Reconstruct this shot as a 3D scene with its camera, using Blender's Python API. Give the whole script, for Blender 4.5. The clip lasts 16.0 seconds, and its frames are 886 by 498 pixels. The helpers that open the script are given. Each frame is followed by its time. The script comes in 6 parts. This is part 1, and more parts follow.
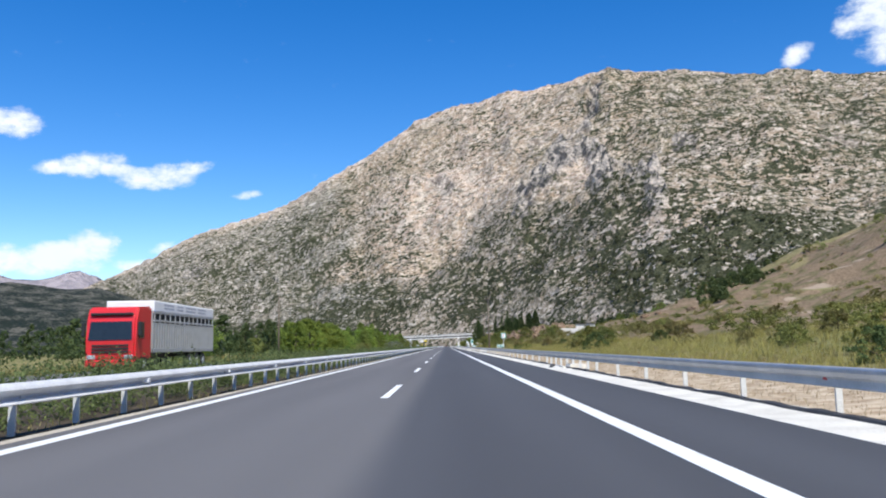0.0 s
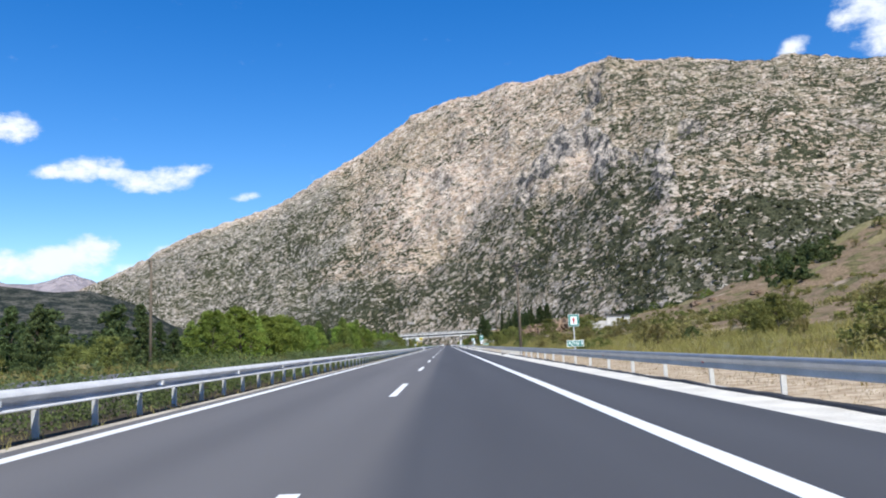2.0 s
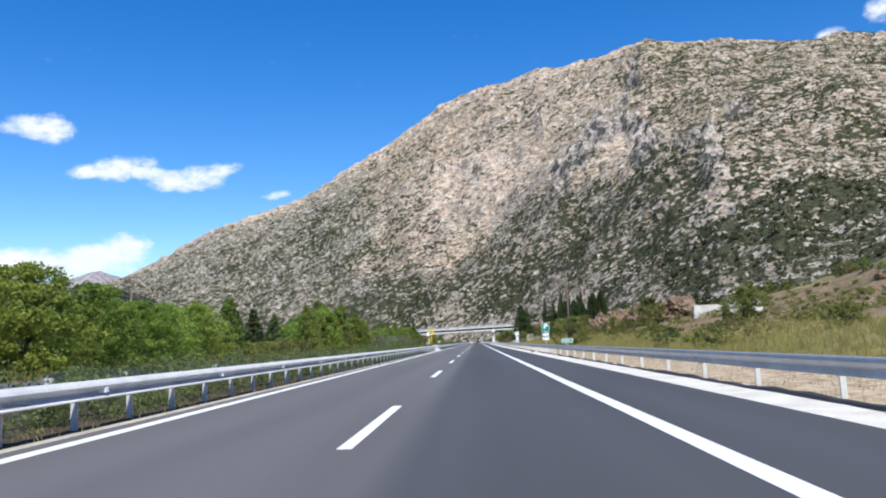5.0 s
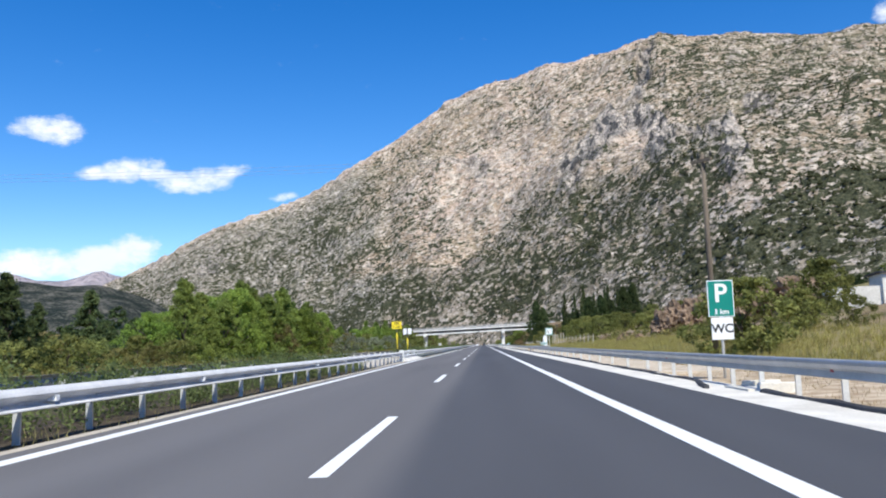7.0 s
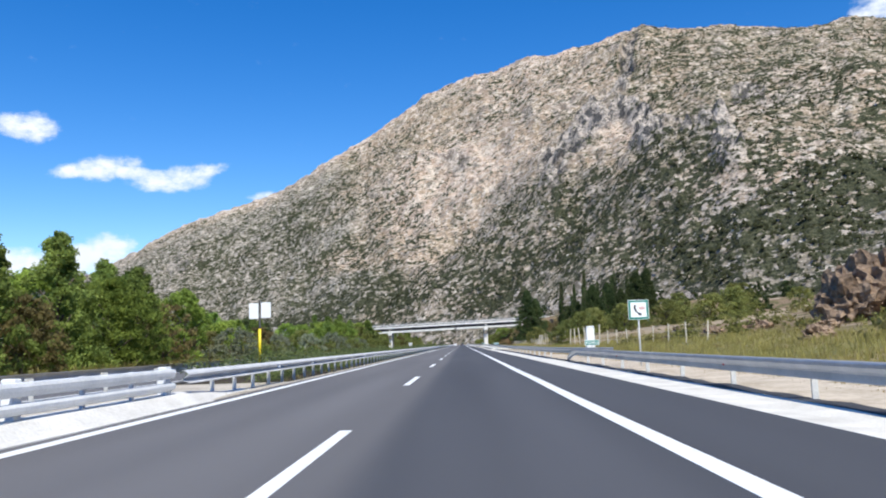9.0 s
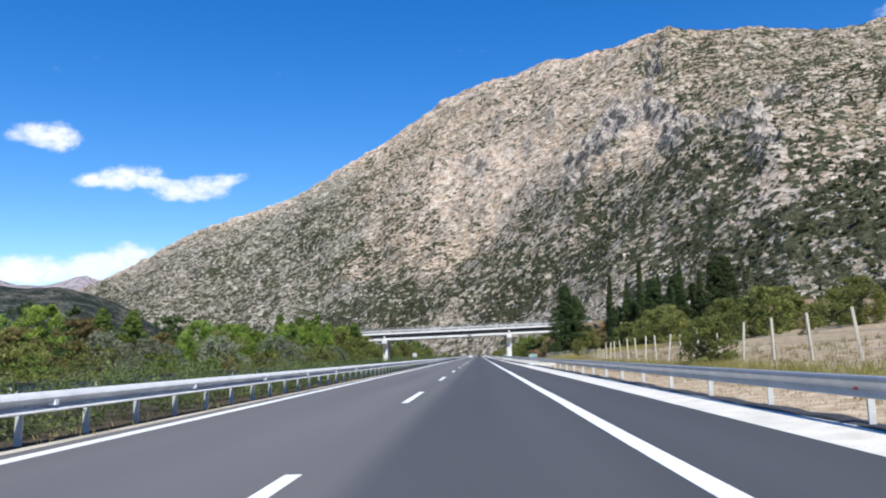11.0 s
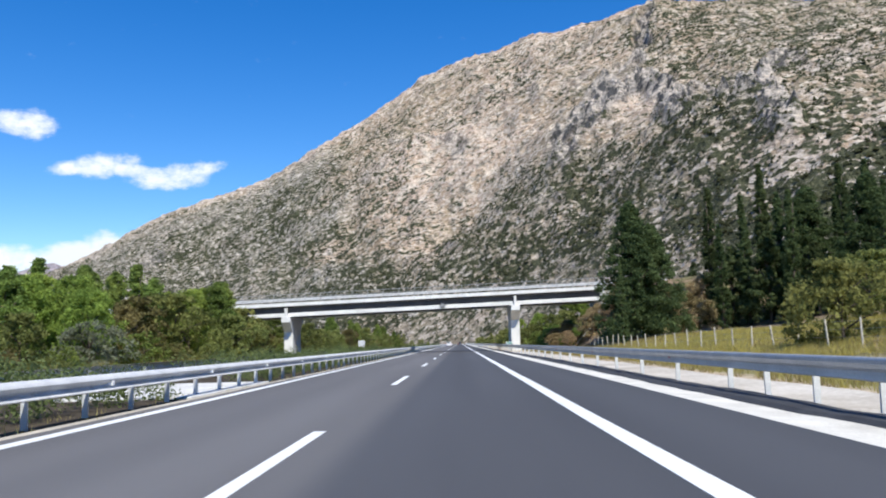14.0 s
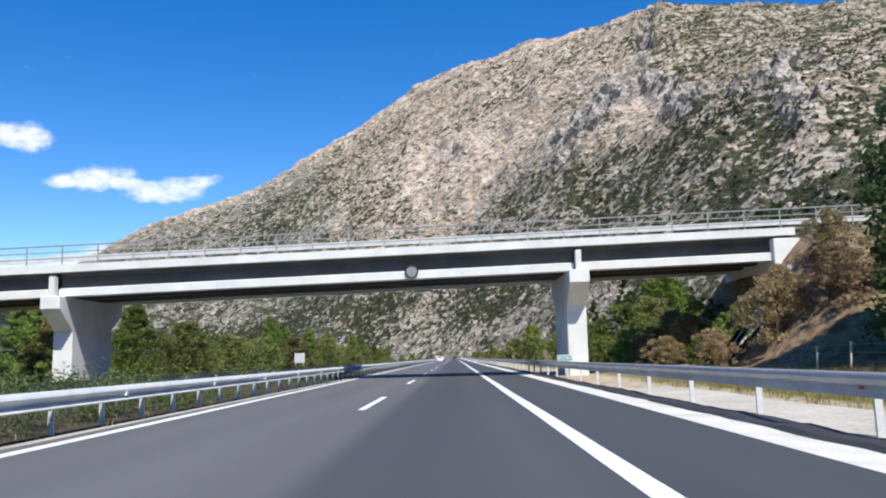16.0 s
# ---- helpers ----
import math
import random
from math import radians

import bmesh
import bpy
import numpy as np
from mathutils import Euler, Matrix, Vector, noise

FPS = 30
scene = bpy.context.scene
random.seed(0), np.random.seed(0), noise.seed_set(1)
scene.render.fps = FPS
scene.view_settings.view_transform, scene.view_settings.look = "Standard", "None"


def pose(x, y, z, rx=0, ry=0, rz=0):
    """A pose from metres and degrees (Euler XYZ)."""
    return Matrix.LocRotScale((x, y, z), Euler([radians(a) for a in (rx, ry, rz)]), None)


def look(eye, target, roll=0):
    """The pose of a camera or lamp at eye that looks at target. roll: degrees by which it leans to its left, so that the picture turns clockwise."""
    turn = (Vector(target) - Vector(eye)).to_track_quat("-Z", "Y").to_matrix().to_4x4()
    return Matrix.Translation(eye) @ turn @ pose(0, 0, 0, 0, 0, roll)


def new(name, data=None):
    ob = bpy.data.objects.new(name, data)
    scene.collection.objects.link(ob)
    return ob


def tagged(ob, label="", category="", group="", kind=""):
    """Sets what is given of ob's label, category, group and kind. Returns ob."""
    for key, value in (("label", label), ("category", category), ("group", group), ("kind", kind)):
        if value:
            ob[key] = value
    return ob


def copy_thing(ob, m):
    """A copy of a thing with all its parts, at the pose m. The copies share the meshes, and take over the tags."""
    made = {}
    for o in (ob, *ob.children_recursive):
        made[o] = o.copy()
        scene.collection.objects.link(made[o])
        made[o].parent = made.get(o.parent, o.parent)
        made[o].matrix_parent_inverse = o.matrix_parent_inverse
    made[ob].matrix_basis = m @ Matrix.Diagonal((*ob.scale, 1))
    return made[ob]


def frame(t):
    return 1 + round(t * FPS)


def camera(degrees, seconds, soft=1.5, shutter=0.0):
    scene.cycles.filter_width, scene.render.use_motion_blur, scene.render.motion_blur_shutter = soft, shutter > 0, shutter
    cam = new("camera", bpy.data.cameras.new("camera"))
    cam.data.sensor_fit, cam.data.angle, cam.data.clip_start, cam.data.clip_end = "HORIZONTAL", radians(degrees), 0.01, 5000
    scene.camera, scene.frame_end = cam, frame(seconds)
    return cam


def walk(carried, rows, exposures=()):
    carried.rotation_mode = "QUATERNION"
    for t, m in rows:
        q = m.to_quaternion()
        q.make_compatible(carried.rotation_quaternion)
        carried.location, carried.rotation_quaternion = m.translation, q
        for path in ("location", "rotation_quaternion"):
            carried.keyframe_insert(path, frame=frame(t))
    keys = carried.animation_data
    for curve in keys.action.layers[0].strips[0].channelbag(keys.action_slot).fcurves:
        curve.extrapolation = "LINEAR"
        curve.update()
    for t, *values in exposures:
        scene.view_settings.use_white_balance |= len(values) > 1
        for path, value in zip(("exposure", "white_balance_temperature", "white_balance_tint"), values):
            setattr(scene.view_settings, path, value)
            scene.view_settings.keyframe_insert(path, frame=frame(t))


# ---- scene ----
cam = camera(57.15, 16.0, 2.0)
EYE_HEIGHT = 1.114


def view(x, y, yaw, pitch, roll):
    """Pose of a camera heading along +y: degrees to the right, upward, and about its axis."""
    return pose(x, y, EYE_HEIGHT, 90 + pitch, 0, -yaw) @ pose(0, 0, 0, 0, 0, roll)


# seconds, x, y, yaw, pitch, roll
PATH = [
    (0.0, -0.465, 6.05, -0.079, 6.784, -1.127),
    (0.5, -0.505, 19.46, -0.414, 6.903, -1.795),
    (1.0, -0.541, 32.86, -0.330, 6.449, -1.998),
    (1.5, -0.564, 46.27, -0.680, 6.923, -2.703),
    (2.0, -0.585, 59.67, -0.022, 6.705, -2.019),
    (2.5, -0.561, 73.18, -0.212, 6.828, -2.200),
    (3.0, -0.512, 86.72, -0.923, 6.657, -1.243),
    (3.5, -0.458, 100.25, -0.997, 6.145, -1.803),
    (4.0, -0.406, 113.79, -0.937, 6.478, -2.216),
    (4.2, -0.386, 119.21, -2.250, 6.663, -2.305),
    (6.3, -0.343, 177.39, -1.724, 6.378, -1.584),
    (6.5, -0.347, 182.97, -1.893, 6.896, -2.201),
    (7.0, -0.357, 196.93, -2.602, 6.746, -1.781),
    (7.5, -0.375, 210.85, -1.727, 5.998, -1.203),
    (8.0, -0.371, 224.81, -1.952, 6.106, -1.959),
    (8.5, -0.325, 238.86, -1.614, 6.356, -1.707),
    (9.0, -0.245, 253.03, -1.105, 6.679, -1.802),
    (9.2, -0.211, 258.71, -1.584, 6.786, -1.321),
    (11.3, -0.006, 318.75, -2.347, 7.510, -1.241),
    (11.5, -0.002, 324.52, -1.578, 7.224, -1.757),
    (12.0, 0.023, 338.97, -1.521, 7.153, -2.155),
    (12.5, 0.064, 353.46, -1.393, 7.034, -1.825),
    (13.0, 0.070, 368.01, -1.017, 6.925, -2.150),
    (13.5, 0.004, 382.62, -0.369, 6.891, -2.326),
    (14.0, 0.036, 397.26, -0.991, 6.610, -1.533),
    (14.5, 0.101, 411.92, -0.058, 5.924, -1.692),
    (15.0, 0.175, 426.56, -0.178, 6.287, -1.345),
    (15.5, 0.250, 441.18, -0.148, 6.508, -1.014),
    (16.0, 0.275, 455.73, -0.647, 7.606, -1.375),
]
walk(cam, [(t, view(*r)) for t, *r in PATH], [(0.0, 0.35), (16.0, 0.35)])

# ---- light ----
SUN_EL, SUN_AZ = radians(52), radians(160)      # azimuth clockwise from +y: behind the car, to its right
world = bpy.data.worlds.new("sky")
scene.world = world
world.use_nodes = True


def build_sky():
    nt = world.node_tree
    N, L = nt.nodes, nt.links
    N.clear()

    def math_node(op, a, b=None, c=None):
        n = N.new("ShaderNodeMath")
        n.operation = op
        for k, v in enumerate((a, b, c)):
            if v is None:
                continue
            if isinstance(v, (int, float)):
                n.inputs[k].default_value = v
            else:
                L.new(v, n.inputs[k])
        return n.outputs[0]

    out = N.new("ShaderNodeOutputWorld")
    sky = N.new("ShaderNodeTexSky")
    sky.sky_type = 'NISHITA'
    sky.sun_disc = False
    sky.sun_elevation = SUN_EL
    sky.sun_rotation = SUN_AZ
    sky.altitude = 300
    sky.air_density = 1.0
    sky.dust_density = 0.15
    sky.ozone_density = 3.0
    hue = N.new("ShaderNodeHueSaturation")
    hue.inputs["Saturation"].default_value = 1.415
    hue.inputs["Value"].default_value = 1.0
    hue.inputs["Hue"].default_value = 0.510
    L.new(sky.outputs[0], hue.inputs["Color"])
    bg = N.new("ShaderNodeBackground")
    bg.inputs["Strength"].default_value = 0.134
    L.new(hue.outputs[0], bg.inputs["Color"])
    # clouds: soft patches of noise in azimuth and height
    tc = N.new("ShaderNodeTexCoord")
    sep = N.new("ShaderNodeSeparateXYZ")
    L.new(tc.outputs["Generated"], sep.inputs[0])
    x, y, z = sep.outputs
    az = math_node('ARCTAN2', x, y)
    hyp = math_node('SQRT', math_node('ADD', math_node('MULTIPLY', x, x), math_node('MULTIPLY', y, y)))
    el = math_node('DIVIDE', z, hyp)
    comb = N.new("ShaderNodeCombineXYZ")
    L.new(az, comb.inputs[0])
    L.new(math_node('MULTIPLY', el, 1.5), comb.inputs[1])
    no = N.new("ShaderNodeTexNoise")
    no.inputs["Scale"].default_value = 27
    no.inputs["Detail"].default_value = 7
    no.inputs["Roughness"].default_value = 0.62
    L.new(comb.outputs[0], no.inputs["Vector"])
    n0 = math_node('SUBTRACT', no.outputs[0], 0.5)
    no2 = N.new("ShaderNodeTexNoise")
    no2.inputs["Scale"].default_value = 9
    no2.inputs["Detail"].default_value = 4
    L.new(comb.outputs[0], no2.inputs["Vector"])
    total = None
    # azimuth, height, half width, half height, slope, density
    for ca, ce, wa, we, sl, de in CLOUDS:
        da = math_node('SUBTRACT', az, ca)
        u = math_node('DIVIDE', da, wa)
        dz = math_node('SUBTRACT', math_node('SUBTRACT', el, ce), math_node('MULTIPLY', da, sl))
        v = math_node('DIVIDE', dz, we)
        r2 = math_node('ADD', math_node('MULTIPLY', u, u), math_node('MULTIPLY', v, v))
        m = math_node('SUBTRACT', 1.0, r2)
        m = math_node('MULTIPLY', math_node('MAXIMUM', m, -1.0), de)
        total = m if total is None else math_node('MAXIMUM', total, m)
    dens = math_node('ADD', total, math_node('MULTIPLY', n0, 3.6))
    ramp = N.new("ShaderNodeMapRange")
    ramp.interpolation_type = 'SMOOTHSTEP'
    L.new(dens, ramp.inputs["Value"])
    ramp.inputs["From Min"].default_value = 0.0
    ramp.inputs["From Max"].default_value = 1.35
    near = N.new("ShaderNodeMapRange")
    near.interpolation_type = 'SMOOTHSTEP'
    L.new(total, near.inputs["Value"])
    near.inputs["From Min"].default_value, near.inputs["From Max"].default_value = -0.7, -0.15
    fac = math_node('MULTIPLY', ramp.outputs[0], near.outputs[0])
    shade = N.new("ShaderNodeMixRGB")
    shade.inputs[1].default_value = (0.62, 0.72, 0.86, 1)
    shade.inputs[2].default_value = (1.0, 1.0, 1.0, 1)
    L.new(no2.outputs[0], shade.inputs[0])
    bgc = N.new("ShaderNodeBackground")
    bgc.inputs["Strength"].default_value = 0.98
    L.new(shade.outputs[0], bgc.inputs["Color"])
    mix = N.new("ShaderNodeMixShader")
    L.new(fac, mix.inputs[0])
    L.new(bg.outputs[0], mix.inputs[1])
    L.new(bgc.outputs[0], mix.inputs[2])
    L.new(mix.outputs[0], out.inputs[0])


CLOUDS = [
    (-0.4956, 0.2557, 0.043, 0.021, 0.0, 1.0),
    (-0.455, 0.209, 0.024, 0.010, 0.2, 0.9),
    (-0.418, 0.214, 0.042, 0.016, 0.05, 1.0),
    (-0.395, 0.223, 0.024, 0.011, 0.0, 0.9),
    (-0.388, 0.209, 0.034, 0.013, -0.15, 1.3),
    (-0.365, 0.202, 0.042, 0.015, 0.0, 1.1),
    (-0.330, 0.206, 0.042, 0.018, 0.15, 1.1),
    (-0.297, 0.216, 0.024, 0.010, 0.35, 0.9),
    (-0.510, 0.103, 0.065, 0.019, 0.0, 1.4),
    (-0.440, 0.108, 0.055, 0.024, 0.1, 1.5),
    (-0.412, 0.121, 0.036, 0.020, 0.0, 1.3),
    (-0.360, 0.100, 0.030, 0.010, 0.0, 1.0),
    (-0.338, 0.119, 0.016, 0.009, 0.3, 0.9),
    (-0.236, 0.187, 0.022, 0.005, 0.15, 0.5),
    (0.515, 0.362, 0.055, 0.034, 0.3, 1.3),
    (0.535, 0.335, 0.055, 0.045, 0.0, 1.3),
    (0.425, 0.325, 0.020, 0.015, 0.3, 0.9),
]
build_sky()
sun = new("sun", bpy.data.lights.new("sun", 'SUN'))
sun.data.energy = 4.5
sun.data.angle = radians(0.55)
sun.data.color = (0.985, 0.96, 0.86)
sun.matrix_world = look((math.sin(SUN_AZ) * math.cos(SUN_EL) * 100, math.cos(SUN_AZ) * math.cos(SUN_EL) * 100,
                         math.sin(SUN_EL) * 100), (0, 0, 0))


# ---- materials ----
def material(name, dark, light, rough=0.8, scale=4.0, fine=40.0, bump=0.3, metal=0.0, random_value=0.0, coords="Object",
             detail=6.0, stretch=(1, 1, 1), spec=0.5, bump_distance=0.02, lo=0.35, hi=0.65):
    """A surface of two tones mixed by coarse and fine noise, with relief; random_value varies it from object to object."""
    m = bpy.data.materials.new(name)
    m.use_nodes = True
    nt = m.node_tree
    N, L = nt.nodes, nt.links
    b = N["Principled BSDF"]
    tc = N.new("ShaderNodeTexCoord")
    mp = N.new("ShaderNodeMapping")
    mp.inputs["Scale"].default_value = stretch
    L.new(tc.outputs[coords], mp.inputs[0])
    n1, n2 = N.new("ShaderNodeTexNoise"), N.new("ShaderNodeTexNoise")
    for n, s in ((n1, scale), (n2, fine)):
        n.inputs["Scale"].default_value = s
        n.inputs["Detail"].default_value = detail
        L.new(mp.outputs[0], n.inputs["Vector"])
    add = N.new("ShaderNodeMixRGB")
    add.inputs[0].default_value = 0.45
    L.new(n1.outputs[0], add.inputs[1])
    L.new(n2.outputs[0], add.inputs[2])
    mr = N.new("ShaderNodeMapRange")
    L.new(add.outputs[0], mr.inputs["Value"])
    mr.inputs["From Min"].default_value = lo
    mr.inputs["From Max"].default_value = hi
    mix = N.new("ShaderNodeMixRGB")
    L.new(mr.outputs[0], mix.inputs[0])
    mix.inputs[1].default_value = (*dark, 1)
    mix.inputs[2].default_value = (*light, 1)
    col = mix.outputs[0]
    if random_value:
        oi = N.new("ShaderNodeObjectInfo")
        hs = N.new("ShaderNodeHueSaturation")
        r = N.new("ShaderNodeMapRange")
        L.new(oi.outputs["Random"], r.inputs["Value"])
        r.inputs["To Min"].default_value = 1 - random_value
        r.inputs["To Max"].default_value = 1 + random_value
        L.new(r.outputs[0], hs.inputs["Value"])
        L.new(col, hs.inputs["Color"])
        col = hs.outputs[0]
    L.new(col, b.inputs["Base Color"])
    b.inputs["Roughness"].default_value = rough
    b.inputs["Metallic"].default_value = metal
    b.inputs["Specular IOR Level"].default_value = spec
    if bump:
        bp = N.new("ShaderNodeBump")
        bp.inputs["Strength"].default_value = bump
        bp.inputs["Distance"].default_value = bump_distance
        L.new(n2.outputs[0], bp.inputs["Height"])
        L.new(bp.outputs[0], b.inputs["Normal"])
    return m


PAINT = material("road_paint", (0.72, 0.72, 0.70), (0.88, 0.88, 0.86), 0.6, 2, 50, 0.3)
STEEL = material("galvanized_steel", (0.47, 0.475, 0.49), (0.68, 0.68, 0.685), 0.65, 1.5, 30, 0.05, spec=0.15)
# darker copy of the galvanized steel: the shaded rail face put into colour
SHADED_RAIL_STEEL = material("shaded_rail_steel", (0.35, 0.36, 0.38), (0.50, 0.505, 0.52), 0.40, 1.5, 30, 0.04, metal=0.45)
POST_STEEL = material("post_steel", (0.46, 0.46, 0.455), (0.66, 0.66, 0.645), 0.55, 3, 40, 0.1, metal=0.1)
RAILING_STEEL = material("railing_steel", (0.22, 0.22, 0.22), (0.40, 0.40, 0.39), 0.6, 3, 40, 0.1, spec=0.2)
# near-black copy of the concrete: shade under the deck put into its colour
SHADED_CONCRETE = material("shaded_concrete", (0.05, 0.05, 0.056), (0.095, 0.093, 0.095), 0.85, 0.6, 12, 0.3)
CONCRETE = material("concrete", (0.60, 0.59, 0.57), (0.80, 0.79, 0.765), 0.85, 0.8, 20, 0.3)
KERB = material("kerb_concrete", (0.52, 0.485, 0.425), (0.80, 0.765, 0.69), 0.9, 1.2, 25, 0.4)
BARRIER_PAINT = material("barrier_paint", (0.60, 0.61, 0.61), (0.80, 0.80, 0.79), 0.5, 1.5, 25, 0.1, spec=0.2)
WHITE_CONCRETE = material("white_concrete", (0.50, 0.48, 0.445), (0.74, 0.72, 0.685), 0.9, 0.9, 18, 0.3, spec=0.2)
APRON = material("apron_concrete", (0.36, 0.31, 0.25), (0.66, 0.61, 0.54), 0.95, 0.35, 9, 0.5, spec=0.1)
BITUMEN = material("bitumen", (0.03, 0.03, 0.033), (0.055, 0.055, 0.06), 0.8, 2, 40, 0.5)


# ---- mesh helpers ----
def part(name, bm, mat, parent=None, label="", smooth=False):
    """Links a bmesh as one mesh object, under a thing or a part."""
    me = bpy.data.meshes.new(name)
    if smooth:
        for f in bm.faces:
            f.smooth = True
    bm.to_mesh(me)
    bm.free()
    for m in mat if isinstance(mat, (list, tuple)) else [mat]:
        me.materials.append(m)
    ob = new(name, me)
    if parent is not None:
        ob.parent = parent
    if label:
        tagged(ob, label)
    return ob


def shared(name, me, parent, loc=(0, 0, 0), rz=0.0):
    """A piece on mesh data that others share."""
    ob = new(name, me)
    ob.parent = parent
    ob.location = loc
    ob.rotation_euler = (0, 0, rz)
    return ob


def thing(name, label, category, loc=(0, 0, 0), group="", kind="", rz=0.0):
    ob = new(name)
    ob.location = loc
    ob.rotation_euler = (0, 0, rz)
    ob.empty_display_size = 0.2
    return tagged(ob, label, category, group, kind)


def box(bm, x0, x1, y0, y1, z0, z1, bevel=0.0, mi=0):
    vs = [bm.verts.new(p) for p in ((x0, y0, z0), (x1, y0, z0), (x1, y1, z0), (x0, y1, z0),
                                    (x0, y0, z1), (x1, y0, z1), (x1, y1, z1), (x0, y1, z1))]
    fs = [bm.faces.new([vs[i] for i in q]) for q in ((3, 2, 1, 0), (4, 5, 6, 7), (0, 1, 5, 4), (1, 2, 6, 5), (2, 3, 7, 6), (3, 0, 4, 7))]
    for f in fs:
        f.material_index = mi
    if bevel:
        es = {e for f in fs for e in f.edges}
        bmesh.ops.bevel(bm, geom=list(es), offset=bevel, segments=1, affect='EDGES')
    return bm


def sweep(bm, profile, ys, xof=lambda y: 0.0, zof=lambda y: 0.0, closed=True, caps=True, mi=0):
    """A cross-section of (x, z) drawn along y."""
    rings = [[bm.verts.new((px + xof(y), y, pz + zof(y))) for px, pz in profile] for y in ys]
    n = len(profile)
    for a, b in zip(rings, rings[1:]):
        for i in range(n if closed else n - 1):
            j = (i + 1) % n
            f = bm.faces.new((a[i], a[j], b[j], b[i]))
            f.material_index = mi
    if closed and caps:
        bm.faces.new(rings[0][::-1]).material_index = mi
        bm.faces.new(rings[-1]).material_index = mi
    return bm


def tube(bm, pts, radii, seg=8, mi=0):
    """A tapered round limb through points."""
    rings = []
    for k, p in enumerate(pts):
        p = Vector(p)
        d = (Vector(pts[min(k + 1, len(pts) - 1)]) - Vector(pts[max(k - 1, 0)])).normalized()
        a = d.orthogonal().normalized()
        b = d.cross(a)
        rings.append([bm.verts.new(p + (a * math.cos(2 * math.pi * i / seg) + b * math.sin(2 * math.pi * i / seg)) * radii[k]) for i in range(seg)])
    for r, s in zip(rings, rings[1:]):
        for i in range(seg):
            f = bm.faces.new((r[i], r[(i + 1) % seg], s[(i + 1) % seg], s[i]))
            f.material_index = mi
            f.smooth = True
    bm.faces.new(rings[0][::-1]).material_index = mi
    bm.faces.new(rings[-1]).material_index = mi
    return bm


def smooth01(a, b, x):
    t = min(1.0, max(0.0, (x - a) / (b - a)))
    return t * t * (3 - 2 * t)


def interp(table, x):
    return float(np.interp(x, [r[0] for r in table], [r[1] for r in table]))

def raw_mesh(name, verts, faces, mats, parent=None, smooth=False, index=None):
    me = bpy.data.meshes.new(name)
    me.from_pydata(verts.tolist() if hasattr(verts, "tolist") else verts, [], faces.tolist() if hasattr(faces, "tolist") else faces)
    for m in mats if isinstance(mats, (list, tuple)) else [mats]:
        me.materials.append(m)
    if index is not None:
        me.polygons.foreach_set("material_index", index)
    if smooth:
        me.polygons.foreach_set("use_smooth", [True] * len(me.polygons))
    ob = new(name, me)
    if parent is not None:
        ob.parent = parent
    return ob


def leaf_material(name, dark, light, spread=0.5):
    """Foliage: each leaf its own tone between two greens, each plant a little different, some light through the leaf."""
    m = bpy.data.materials.new(name)
    m.use_nodes = True
    nt = m.node_tree
    N, L = nt.nodes, nt.links
    N.remove(N["Principled BSDF"])
    geo, info = N.new("ShaderNodeNewGeometry"), N.new("ShaderNodeObjectInfo")
    tc, tone = N.new("ShaderNodeTexCoord"), N.new("ShaderNodeTexNoise")
    tone.inputs["Scale"].default_value, tone.inputs["Detail"].default_value = 0.75, 3
    L.new(tc.outputs["Object"], tone.inputs["Vector"])
    spray = N.new("ShaderNodeMapRange")
    L.new(tone.outputs[0], spray.inputs["Value"])
    spray.inputs["From Min"].default_value, spray.inputs["From Max"].default_value = 0.36, 0.64
    leafy = N.new("ShaderNodeMixRGB")
    leafy.inputs[0].default_value = 0.55
    L.new(geo.outputs["Random Per Island"], leafy.inputs[1])
    L.new(spray.outputs[0], leafy.inputs[2])
    mix = N.new("ShaderNodeMixRGB")
    L.new(leafy.outputs[0], mix.inputs[0])
    mix.inputs[1].default_value = (*dark, 1)
    mix.inputs[2].default_value = (*light, 1)
    hs = N.new("ShaderNodeHueSaturation")
    r1, r2 = N.new("ShaderNodeMapRange"), N.new("ShaderNodeMapRange")
    L.new(info.outputs["Random"], r1.inputs["Value"])
    r1.inputs["To Min"].default_value, r1.inputs["To Max"].default_value = 0.485, 0.515
    mul = N.new("ShaderNodeMath")
    mul.operation = 'FRACT'
    m7 = N.new("ShaderNodeMath")
    m7.operation = 'MULTIPLY'
    m7.inputs[1].default_value = 7.31
    L.new(info.outputs["Random"], m7.inputs[0])
    L.new(m7.outputs[0], mul.inputs[0])
    L.new(mul.outputs[0], r2.inputs["Value"])
    r2.inputs["To Min"].default_value, r2.inputs["To Max"].default_value = 1 - spread * 0.5, 1 + spread * 0.5
    L.new(r1.outputs[0], hs.inputs["Hue"])
    L.new(r2.outputs[0], hs.inputs["Value"])
    L.new(mix.outputs[0], hs.inputs["Color"])
    d, t, g = N.new("ShaderNodeBsdfDiffuse"), N.new("ShaderNodeBsdfTranslucent"), N.new("ShaderNodeMixShader")
    L.new(hs.outputs[0], d.inputs["Color"])
    L.new(hs.outputs[0], t.inputs["Color"])
    g.inputs[0].default_value = 0.46
    L.new(d.outputs[0], g.inputs[1])
    L.new(t.outputs[0], g.inputs[2])
    L.new(g.outputs[0], N["Material Output"].inputs[0])
    return m


